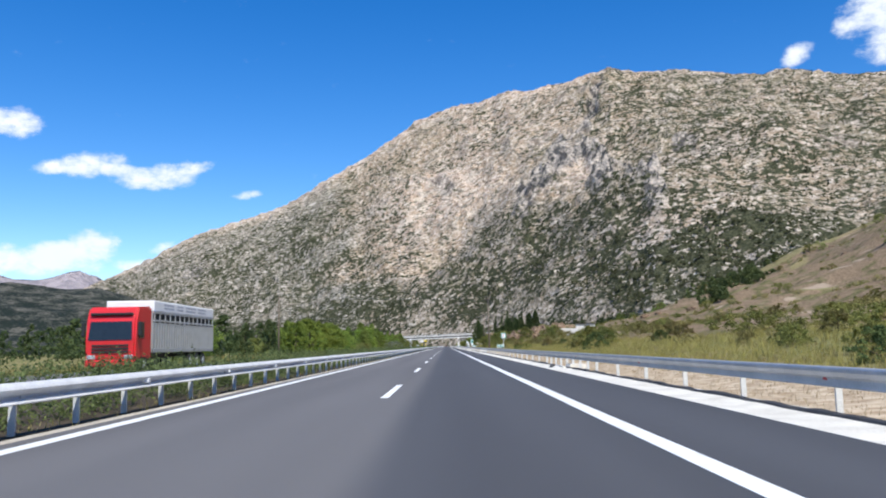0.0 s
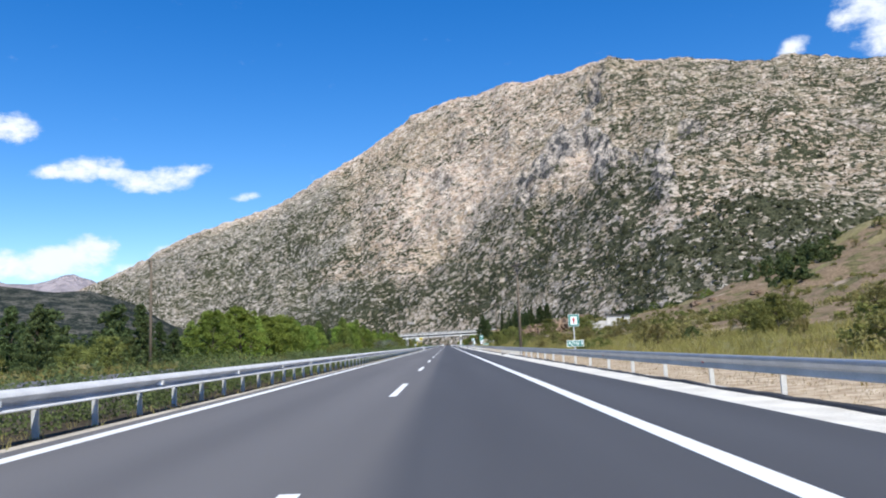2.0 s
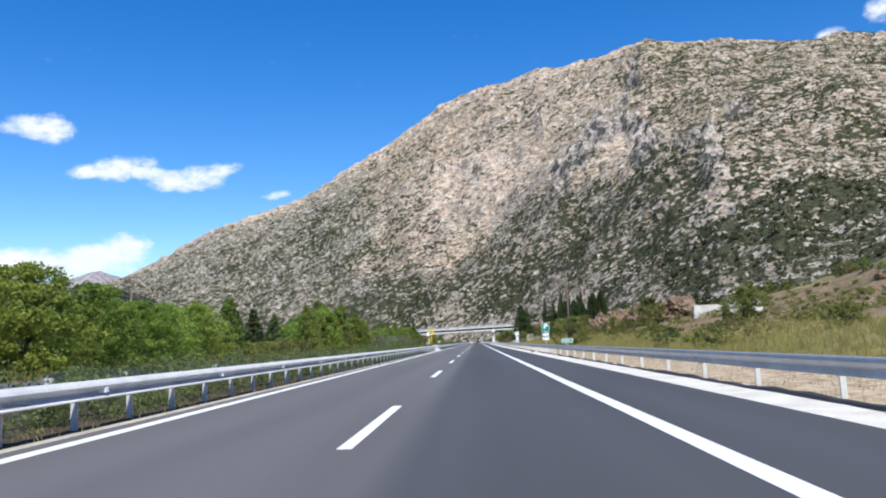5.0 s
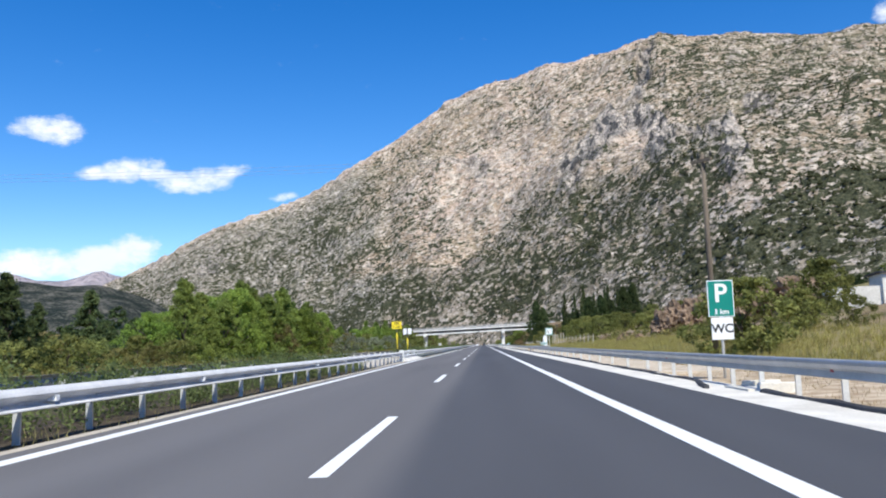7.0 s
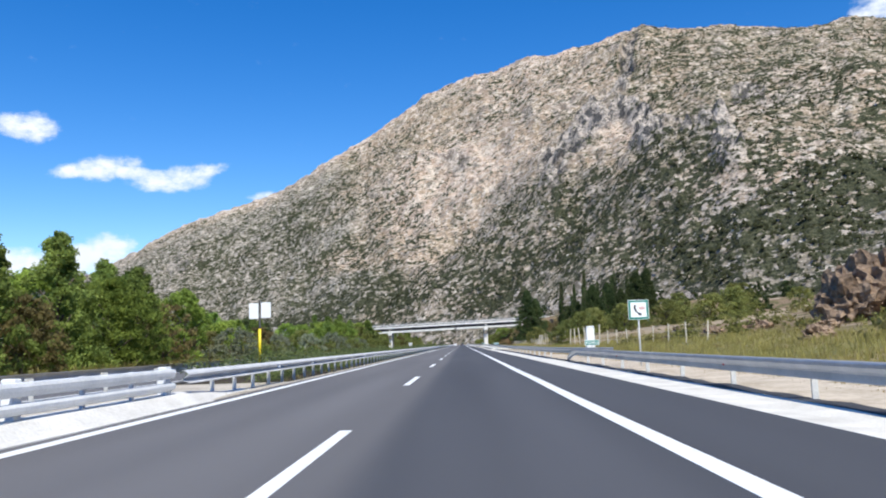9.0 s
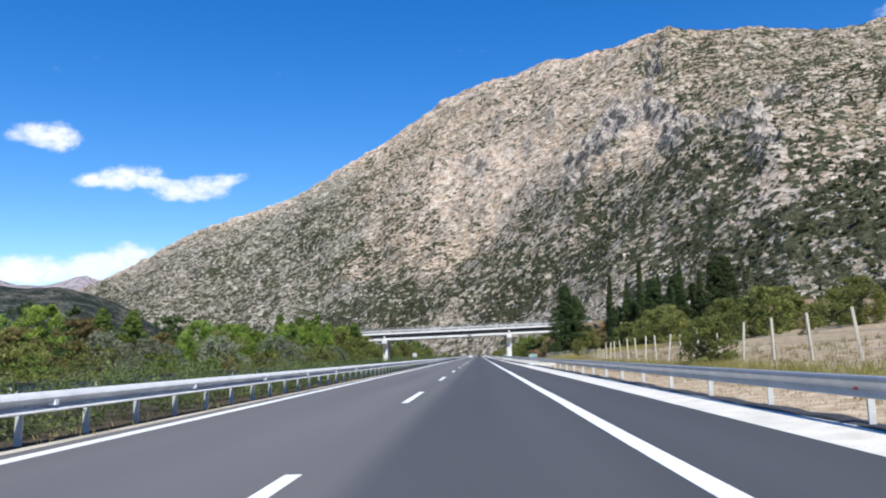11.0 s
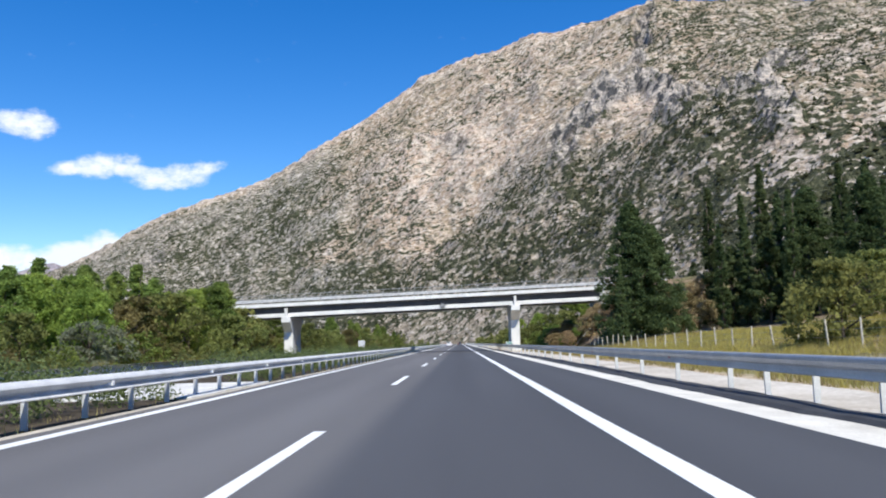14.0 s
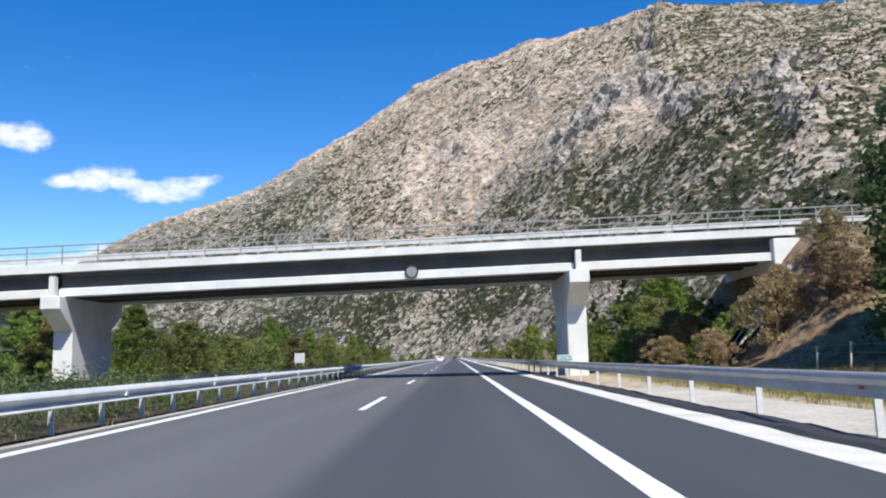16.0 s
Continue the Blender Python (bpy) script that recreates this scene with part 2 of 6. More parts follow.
BARK = material("bark", (0.05, 0.038, 0.028), (0.13, 0.10, 0.075), 0.95, 6, 30, 0.8, stretch=(1, 1, 0.3))
LEAF_BRIGHT = leaf_material("leaf_bright", (0.11, 0.17, 0.035), (0.39, 0.50, 0.115))
LEAF_PINE = leaf_material("leaf_pine", (0.075, 0.115, 0.03), (0.31, 0.385, 0.105))
LEAF_OLIVE = leaf_material("leaf_olive", (0.095, 0.112, 0.034), (0.33, 0.34, 0.115))
LEAF_BROWN = leaf_material("leaf_brown", (0.13, 0.122, 0.045), (0.36, 0.31, 0.13))
LEAF_DARK = leaf_material("leaf_dark", (0.045, 0.07, 0.03), (0.15, 0.19, 0.08))
LEAF_RUST = leaf_material("leaf_rust", (0.135, 0.12, 0.048), (0.30, 0.25, 0.11))
LEAF_TAN = leaf_material("leaf_tan", (0.25, 0.19, 0.10), (0.46, 0.36, 0.21))
LEAF_SILVER = leaf_material("leaf_silver", (0.15, 0.17, 0.10), (0.42, 0.44, 0.31))
LEAF_HEDGE = leaf_material("leaf_hedge", (0.055, 0.078, 0.03), (0.205, 0.245, 0.10))
GRASS_DRY = leaf_material("grass_dry", (0.28, 0.22, 0.09), (0.48, 0.41, 0.2))
GRASS_PALE = leaf_material("grass_pale", (0.44, 0.36, 0.21), (0.68, 0.58, 0.38))
GRASS_GREEN = leaf_material("grass_green", (0.27, 0.245, 0.07), (0.52, 0.47, 0.17))
GRASS_GOLD = leaf_material("grass_gold", (0.33, 0.26, 0.075), (0.60, 0.48, 0.17))
WOOD = material("pole_wood", (0.10, 0.075, 0.055), (0.2, 0.16, 0.12), 0.9, 3, 30, 0.5, stretch=(1, 1, 0.1))
WHITEWASH = material("whitewash", (0.50, 0.47, 0.42), (0.78, 0.75, 0.70), 0.9, 0.5, 6, 0.3)
DARK = material("dark_void", (0.02, 0.02, 0.02), (0.04, 0.04, 0.04), 0.7, 3, 20, 0.1)
SIGN_GREEN = material("sign_green", (0.0, 0.19, 0.15), (0.005, 0.23, 0.18), 0.35, 2, 30, 0.02)
SIGN_WHITE = material("sign_white", (0.78, 0.79, 0.79), (0.85, 0.86, 0.86), 0.35, 2, 30, 0.02)
SIGN_YELLOW = material("sign_yellow", (0.80, 0.60, 0.02), (0.86, 0.68, 0.03), 0.4, 2, 30, 0.02)
SIGN_BLACK = material("sign_black", (0.012, 0.012, 0.012), (0.02, 0.02, 0.02), 0.5, 2, 30, 0.02)
SIGN_RED = material("sign_red", (0.45, 0.02, 0.02), (0.55, 0.03, 0.03), 0.4, 2, 30, 0.02)
TRUCK_RED = material("truck_red", (0.55, 0.02, 0.025), (0.62, 0.03, 0.035), 0.3, 1, 30, 0.02)
TRUCK_WHITE = material("truck_white", (0.7, 0.7, 0.7), (0.8, 0.8, 0.8), 0.5, 1, 20, 0.05)
OLD_PRINT = material("old_print", (0.36, 0.38, 0.42), (0.46, 0.48, 0.52), 0.6, 2, 20, 0.02)
ALU = material("truck_aluminium", (0.5, 0.52, 0.54), (0.62, 0.64, 0.66), 0.4, 2, 30, 0.05, metal=0.6)
RUBBER = material("rubber", (0.015, 0.015, 0.015), (0.03, 0.03, 0.03), 0.8, 5, 40, 0.2)
GLASS_DARK = material("dark_glass", (0.012, 0.016, 0.022), (0.02, 0.025, 0.03), 0.08, 1, 5, 0.0)
CAR_WHITE = material("car_white", (0.72, 0.72, 0.72), (0.8, 0.8, 0.8), 0.25, 1, 20, 0.0)
CAR_GREY = material("car_grey", (0.06, 0.06, 0.07), (0.09, 0.09, 0.1), 0.25, 1, 20, 0.0)
RED_ROCK = material("outcrop_rock", (0.09, 0.058, 0.038), (0.38, 0.265, 0.175), 0.95, 0.5, 3, 1.0, bump_distance=0.3)
CABLE = material("cable", (0.2, 0.2, 0.2), (0.3, 0.3, 0.3), 0.5, 2, 10, 0)


def mountain_material():
    """Limestone in tan and grey beds, with scrub where the attribute 'scrub' is high."""
    m = bpy.data.materials.new("mountain_limestone")
    m.use_nodes = True
    nt = m.node_tree
    N, L = nt.nodes, nt.links
    b = N["Principled BSDF"]
    tc = N.new("ShaderNodeTexCoord")

    def noise_at(scale, stretch, detail=6, rough=0.6):
        mp, n = N.new("ShaderNodeMapping"), N.new("ShaderNodeTexNoise")
        mp.inputs["Scale"].default_value = stretch
        L.new(tc.outputs["Object"], mp.inputs[0])
        L.new(mp.outputs[0], n.inputs["Vector"])
        n.inputs["Scale"].default_value = scale
        n.inputs["Detail"].default_value = detail
        n.inputs["Roughness"].default_value = rough
        return n.outputs[0]

    def ramp(v, a, b_, lo=0.0, hi=1.0):
        r = N.new("ShaderNodeMapRange")
        L.new(v, r.inputs["Value"])
        for k, x in (("From Min", a), ("From Max", b_), ("To Min", lo), ("To Max", hi)):
            r.inputs[k].default_value = x
        return r.outputs[0]

    def mixc(f, c1, c2):
        x = N.new("ShaderNodeMixRGB")
        L.new(f, x.inputs[0])
        for k, c in ((1, c1), (2, c2)):
            if isinstance(c, tuple):
                x.inputs[k].default_value = (*c, 1)
            else:
                L.new(c, x.inputs[k])
        return x.outputs[0]

    def mth(op, a, b_):
        x = N.new("ShaderNodeMath")
        x.operation = op
        for k, v in enumerate((a, b_)):
            if isinstance(v, (int, float)):
                x.inputs[k].default_value = v
            else:
                L.new(v, x.inputs[k])
        return x.outputs[0]

    scrub, cliff, warm, ashen = (N.new("ShaderNodeAttribute") for k in range(4))
    scrub.attribute_name, cliff.attribute_name, warm.attribute_name, ashen.attribute_name = "scrub", "cliff", "warm", "ashen"
    zone = noise_at(0.013, (1, 1, 1.2), 4, 0.6)
    mid = noise_at(0.04, (0.75, 0.75, 1.35), 7, 0.68)
    bed = noise_at(0.06, (0.95, 0.95, 1.3), 6, 0.66)
    fine = noise_at(0.18, (0.72, 0.72, 1.3), 4, 0.7)
    crack_shade = noise_at(0.035, (1.5, 1.5, 0.55), 7, 0.72)
    # thin soil and dry grass between the ledges
    soil = mixc(ramp(zone, 0.42, 0.58), (0.355, 0.262, 0.18), (0.275, 0.228, 0.152))
    soil = mixc(ashen.outputs["Fac"], mixc(warm.outputs["Fac"], soil, (0.46, 0.33, 0.235)), (0.235, 0.215, 0.17))
    # bare ledges: cream and rose limestone, greyer where 'ashen' is high
    stone = mixc(ramp(mid, 0.42, 0.58), (0.50, 0.385, 0.295), (0.66, 0.555, 0.45))
    stone = mixc(ashen.outputs["Fac"], mixc(warm.outputs["Fac"], stone, mixc(ramp(mid, 0.45, 0.55), (0.56, 0.42, 0.325), (0.68, 0.575, 0.475))), (0.47, 0.415, 0.365))
    ledge = mth('ADD', mth('MULTIPLY', bed, 0.55), mth('MULTIPLY', fine, 0.45))
    rock = mixc(ramp(mth('ADD', ledge, mth('SUBTRACT', mth('MULTIPLY', warm.outputs["Fac"], 0.05), mth('MULTIPLY', ashen.outputs["Fac"], 0.012))), 0.485, 0.545), soil, stone)
    rock = mixc(ramp(fine, 0.575, 0.655), rock, (0.73, 0.65, 0.555))
    # scattered darker patches
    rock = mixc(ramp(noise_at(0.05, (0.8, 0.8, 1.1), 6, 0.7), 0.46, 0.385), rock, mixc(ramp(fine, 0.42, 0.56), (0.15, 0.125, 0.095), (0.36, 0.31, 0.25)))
    # near-black streaks put shadowed cracks into the crag's colour
    grey = mixc(ramp(crack_shade, 0.455, 0.515), (0.075, 0.073, 0.075), mixc(ramp(fine, 0.44, 0.58), (0.325, 0.29, 0.262), (0.64, 0.545, 0.46)))
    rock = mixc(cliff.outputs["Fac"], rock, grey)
    # scrub in clumps that lie along the beds
    clump = mth('ADD', mth('MULTIPLY', noise_at(0.125, (0.75, 0.75, 1.2), 4, 0.66), 0.66), mth('MULTIPLY', noise_at(0.035, (0.7, 0.7, 1.3), 4), 0.34))
    lim = ramp(scrub.outputs["Fac"], 0.0, 1.0, 0.592, 0.452)
    veg = ramp(mth('SUBTRACT', clump, lim), -0.008, 0.012)
    green = mixc(ramp(noise_at(0.3, (1, 1, 1), 3), 0.4, 0.65), (0.042, 0.047, 0.026), (0.108, 0.108, 0.062))
    col = mixc(veg, rock, green)
    L.new(col, b.inputs["Base Color"])
    b.inputs["Roughness"].default_value = 0.95
    b.inputs["Specular IOR Level"].default_value = 0.15
    bp = N.new("ShaderNodeBump")
    bp.inputs["Strength"].default_value = 1.0
    bp.inputs["Distance"].default_value = 12.0
    L.new(mth('ADD', mid, mth('MULTIPLY', fine, 0.35)), bp.inputs["Height"])
    L.new(bp.outputs[0], b.inputs["Normal"])
    return m


def ground_material():
    """Dry earth with straw-coloured and green patches, greener away from the road."""
    m = bpy.data.materials.new("verge_ground")
    m.use_nodes = True
    nt = m.node_tree
    N, L = nt.nodes, nt.links
    b = N["Principled BSDF"]
    tc = N.new("ShaderNodeTexCoord")

    def noise_at(s, d=6):
        n = N.new("ShaderNodeTexNoise")
        n.inputs["Scale"].default_value = s
        n.inputs["Detail"].default_value = d
        L.new(tc.outputs["Object"], n.inputs["Vector"])
        return n.outputs[0]

    def step(v, a, b_):
        r = N.new("ShaderNodeMapRange")
        L.new(v, r.inputs["Value"])
        r.inputs["From Min"].default_value, r.inputs["From Max"].default_value = a, b_
        return r.outputs[0]

    def mixc(f, c1, c2):
        x = N.new("ShaderNodeMixRGB")
        L.new(f, x.inputs[0])
        for k, c in ((1, c1), (2, c2)):
            if isinstance(c, tuple):
                x.inputs[k].default_value = (*c, 1)
            else:
                L.new(c, x.inputs[k])
        return x.outputs[0]

    fine = noise_at(2.2, 8)
    earth = mixc(step(fine, 0.35, 0.65), (0.34, 0.25, 0.165), (0.60, 0.49, 0.365))
    straw = mixc(step(noise_at(6, 5), 0.35, 0.65), (0.18, 0.14, 0.06), (0.34, 0.27, 0.13))
    green = mixc(step(fine, 0.35, 0.65), (0.10, 0.105, 0.03), (0.22, 0.215, 0.07))
    grass = mixc(step(noise_at(0.09, 4), 0.38, 0.56), straw, green)
    att = N.new("ShaderNodeAttribute")
    att.attribute_name = "cover"
    bare = N.new("ShaderNodeAttribute")
    bare.attribute_name = "bare"
    brown = mixc(step(fine, 0.35, 0.65), (0.13, 0.092, 0.058), (0.30, 0.215, 0.14))
    tuft = mixc(step(noise_at(0.25, 6), 0.5, 0.6), brown, mixc(step(noise_at(1.1, 4), 0.4, 0.6), (0.085, 0.078, 0.036), (0.17, 0.15, 0.07)))
    brown = mixc(step(noise_at(0.13, 5), 0.61, 0.68), tuft, (0.36, 0.28, 0.205))
    patch = N.new("ShaderNodeMath")
    patch.operation = 'MULTIPLY'
    L.new(bare.outputs["Fac"], patch.inputs[0])
    L.new(step(noise_at(0.05, 5), 0.30, 0.46), patch.inputs[1])
    L.new(mixc(patch.outputs[0], mixc(att.outputs["Fac"], earth, grass), brown), b.inputs["Base Color"])
    b.inputs["Roughness"].default_value = 0.97
    b.inputs["Specular IOR Level"].default_value = 0.1
    bp = N.new("ShaderNodeBump")
    bp.inputs["Strength"].default_value = 0.8
    bp.inputs["Distance"].default_value = 0.12
    L.new(fine, bp.inputs["Height"])
    L.new(bp.outputs[0], b.inputs["Normal"])
    return m


# ---- large structure: ground, road, mountain ----
ROAD_END = 1180
HILL_SIDE = [(6.2, -0.06), (9, 0.15), (14, 0.9), (20, 1.7), (46, 4.6), (80, 11.6), (115, 23.6), (150, 38.5), (200, 58), (320, 105), (600, 170), (4900, 250)]
FIELD_SIDE = [(6.2, -0.06), (10, 0.0), (14.6, 0.32), (20, 1.1), (30, 2.2), (60, 4.8), (120, 11), (300, 30), (700, 60), (4900, 250)]
LEFT_SIDE = [(-4900, -0.4), (-40, -0.4), (-26, -0.3), (-22.5, -0.06), (-6.0, -0.06)]


def ground_height(x, y):
    if x < 6:
        return interp(LEFT_SIDE, x)
    k = smooth01(330, 412, y)
    z = interp(HILL_SIDE, x) * (1 - k) + interp(FIELD_SIDE, x) * k
    if x > 9:
        z += noise.fractal(Vector((x * 0.03, y * 0.03, 0)), 1, 2, 4) * min(4.0, (x - 9) * 0.05)
    # ground round the house sunk so that the house shows from the camera
    z -= 1.5 * smooth01(26, 40, x) * (1 - smooth01(56, 72, x)) * smooth01(170, 225, y) * (1 - smooth01(290, 300, y))
    # side slope of the overpass approach
    z += 6.6 * smooth01(14.5, 20.0, x) * smooth01(488, 501, y) * (1 - smooth01(509, 522, y)) * (1 - smooth01(60, 120, x))
    return z


def axis(spans):
    out = []
    for a, b, n in spans:
        out += list(np.linspace(a, b, n, endpoint=False))
    return out + [spans[-1][1]]


def build_ground():
    xs = axis([(-4900, -200, 10), (-200, -40, 10), (-40, -22.5, 5), (-22.5, 5.0, 6), (5.0, 30, 26), (30, 130, 40), (130, 500, 24), (500, 4900, 8)])
    ys = axis([(-700, -60, 5), (-60, 560, 160), (560, 1300, 40), (1300, 4900, 10)])
    verts = [(x, y, ground_height(x, y) - (0.25 if -21.5 < x < 4.9 else 0)) for y in ys for x in xs]
    n = len(xs)
    faces = [(j * n + i, j * n + i + 1, (j + 1) * n + i + 1, (j + 1) * n + i) for j in range(len(ys) - 1) for i in range(n - 1)]
    ob = raw_mesh("ground", verts, faces, ground_material(), smooth=True)
    att = ob.data.attributes.new("cover", 'FLOAT', 'POINT')
    att.data.foreach_set("value", [0.05 if 4.9 < x < 8.2 else (0.2 if -11 < x < 0 else (0.95 if x < 0 else 0.18 if 11.6 < x < 60 and 330 < y < 424 else (0.9 if x < 22 or y > 350 else 0.85)))
                                   for x, y, z in verts])
    att = ob.data.attributes.new("bare", 'FLOAT', 'POINT')
    att.data.foreach_set("value", [smooth01(14, 26, x) * 2.2 + 3 * smooth01(50, 70, x) if y < 330 else 0.35 if y < 424 and x > 11.6 else smooth01(9 if y > 482 else 12, 11 if y > 482 else 15, x) * (2.5 if y > 482 else 1) * (1 - smooth01(430, 450, y) * (1 - smooth01(476, 486, y)) * (1 - smooth01(22, 30, x))) for x, y, z in verts])
    return tagged(ob, "dry verge and fields of straw grass and pale earth", "ground", kind="structure")


build_ground()


def strip(name, x0, x1, mat, label, category, z=0.0, y0=-40, y1=ROAD_END, thick=0.3, parent=None):
    bm = bmesh.new()
    sweep(bm, [(x0, z - thick), (x1, z - thick), (x1, z), (x0, z)], np.linspace(y0, y1, 30))
    ob = part(name, bm, mat, parent)
    return ob if parent else tagged(ob, label, category, kind="structure")


def asphalt_material():
    """Worn grey asphalt: darker wheel paths and a darker lane, lighter polished stone, fine grain."""
    m = bpy.data.materials.new("worn_asphalt")
    m.use_nodes = True
    nt = m.node_tree
    N, L = nt.nodes, nt.links
    b = N["Principled BSDF"]
    tc = N.new("ShaderNodeTexCoord")

    def noise_at(s, stretch, d=5):
        mp, n = N.new("ShaderNodeMapping"), N.new("ShaderNodeTexNoise")
        mp.inputs["Scale"].default_value = stretch
        L.new(tc.outputs["Object"], mp.inputs[0])
        n.inputs["Scale"].default_value = s
        n.inputs["Detail"].default_value = d
        L.new(mp.outputs[0], n.inputs["Vector"])
        return n.outputs[0]

    def mth(op, a, b_):
        x = N.new("ShaderNodeMath")
        x.operation = op
        for k, v in enumerate((a, b_)):
            if isinstance(v, (int, float)):
                x.inputs[k].default_value = v
            else:
                L.new(v, x.inputs[k])
        return x.outputs[0]

    sep = N.new("ShaderNodeSeparateXYZ")
    L.new(tc.outputs["Object"], sep.inputs[0])
    # wheel paths repeat with the lane width
    lane = mth('COSINE', mth('MULTIPLY', mth('ADD', sep.outputs[0], 0.85), 2 * math.pi / 1.87), 0.0)
    wear = mth('ADD', mth('MULTIPLY', lane, 0.04), mth('ADD', mth('MULTIPLY', noise_at(0.5, (1, 0.06, 1)), 0.5), mth('MULTIPLY', noise_at(70, (1, 1, 1), 3), 0.4)))
    r = N.new("ShaderNodeMapRange")
    L.new(wear, r.inputs["Value"])
    r.inputs["From Min"].default_value, r.inputs["From Max"].default_value = 0.25, 0.7
    mix = N.new("ShaderNodeMixRGB")
    L.new(r.outputs[0], mix.inputs[0])
    mix.inputs[1].default_value = (0.106, 0.102, 0.103, 1)
    mix.inputs[2].default_value = (0.174, 0.167, 0.166, 1)
    lane_in, lane_out = N.new("ShaderNodeMapRange"), N.new("ShaderNodeMapRange")
    for n, a_, c_ in ((lane_in, -1.5, -0.9), (lane_out, 4.6, 4.3)):
        n.interpolation_type = 'SMOOTHSTEP'
        L.new(sep.outputs[0], n.inputs["Value"])
        n.inputs["From Min"].default_value, n.inputs["From Max"].default_value = a_, c_
    older = N.new("ShaderNodeMixRGB")
    older.blend_type = 'MULTIPLY'
    L.new(mth('MULTIPLY', lane_in.outputs[0], lane_out.outputs[0]), older.inputs[0])
    L.new(mix.outputs[0], older.inputs[1])
    older.inputs[2].default_value = (0.56, 0.592, 0.65, 1)
    L.new(older.outputs[0], b.inputs["Base Color"])
    b.inputs["Roughness"].default_value = 0.8
    b.inputs["Specular IOR Level"].default_value = 0.25
    bp = N.new("ShaderNodeBump")
    bp.inputs["Strength"].default_value = 0.5
    bp.inputs["Distance"].default_value = 0.012
    L.new(noise_at(90, (1, 1, 1), 3), bp.inputs["Height"])
    L.new(bp.outputs[0], b.inputs["Normal"])
    return m


ASPHALT = asphalt_material()
road = strip("road", -6.0, 4.1, ASPHALT, "worn grey asphalt motorway carriageway with two lanes", "road")
DUST = material("dusty_gravel", (0.33, 0.29, 0.235), (0.62, 0.555, 0.465), 0.95, 0.5, 14, 0.6, spec=0.1)
# dark tone puts the hedge's inner shade into the soil colour
SHADED_SOIL = material("hedge_shaded_soil", (0.03, 0.026, 0.02), (0.12, 0.095, 0.07), 1.0, 1.5, 12, 0.8, spec=0.1)
strip("median_edge_strip", -6.22, -6.0, DUST, "pale dusty concrete edge strip beside the median rail", "edging", z=0.0)
strip("median_bed", -10.5, -6.22, SHADED_SOIL, "bare soil of the planted median, hedge shade in its dark colour", "soil", z=-0.02, y1=700)
strip("road_opposite", -21.6, -10.9, ASPHALT, "grey asphalt carriageway behind the median hedge", "road")


def paint_line(name, x, w, label, category="road marking", y0=-40, y1=ROAD_END, wob=0.008):
    bm = bmesh.new()
    ys = np.linspace(y0, y1, 400)
    sweep(bm, [(-w / 2, -0.01), (w / 2, -0.01), (w / 2, 0.004), (-w / 2, 0.004)], ys, xof=lambda y: x + wob * math.sin(y * 1.7))
    return tagged(part(name, bm, PAINT), label, category, kind="structure")


paint_line("edge_line_left", -5.56, 0.25, "solid white painted line beside the median")
paint_line("edge_line_right", 1.90, 0.26, "broad solid white painted line beside the hard shoulder")
paint_line("edge_line_opposite", -11.4, 0.17, "solid white painted line of the opposite carriageway")
DASH_MESH = None
lane_line = thing("lane_line", "broken white painted line between two lanes", "road marking", kind="structure")
for k in range(-2, 64):
    if DASH_MESH is None:
        bm = bmesh.new()
        box(bm, -0.085, 0.085, 0, 6.0, -0.01, 0.004)
        ob = part("dash", bm, PAINT, lane_line)
        DASH_MESH = ob.data
        ob.location = (-1.84, 6.156 + 18 * k, 0)
    else:
        shared("dash", DASH_MESH, lane_line, (-1.84, 6.156 + 18 * k, 0))

# concrete gutter, with the asphalt kerb behind it; the kerb swings in before each drain outlet
OUTLETS = ((44.5, 0.7, 5.9), (135.5, 0.8, 5.9), (214.5, 0.8, 5.9), (394, 3.4, 7.6))


def edging_line(y):
    """Inner edge of the kerb."""
    x = 4.97 + 0.20 * smooth01(225, 262, y) - 0.40 * smooth01(398, 412, y) + 0.02 * math.sin(y * 0.9) + 0.012 * math.sin(y * 2.3)
    for oy, w, reach in OUTLETS:
        if y > oy:
            x -= 0.5 * (1 - smooth01(oy + w, oy + w + 3.2, y))
    return x


def edging_width(y):
    return 0.16 + 0.24 * smooth01(228, 262, y) + 0.40 * smooth01(400, 414, y) - 0.26 * smooth01(456, 466, y) + 0.03 * math.sin(y * 0.37) + 0.02 * math.sin(y * 1.1)


bm = bmesh.new()
sweep(bm, [(4.08, -0.3), (5.25, -0.3), (5.25, 0.03), (4.6, -0.012), (4.08, 0.003)], np.linspace(-40, ROAD_END, 60), xof=lambda y: 0.02 * math.sin(y * 0.23))
tagged(part("gutter", bm, KERB), "pale concrete gutter along the hard shoulder", "gutter", kind="structure")
stops = [-40] + [v for oy, w, reach in OUTLETS for v in (oy - w, oy + w)] + [ROAD_END]
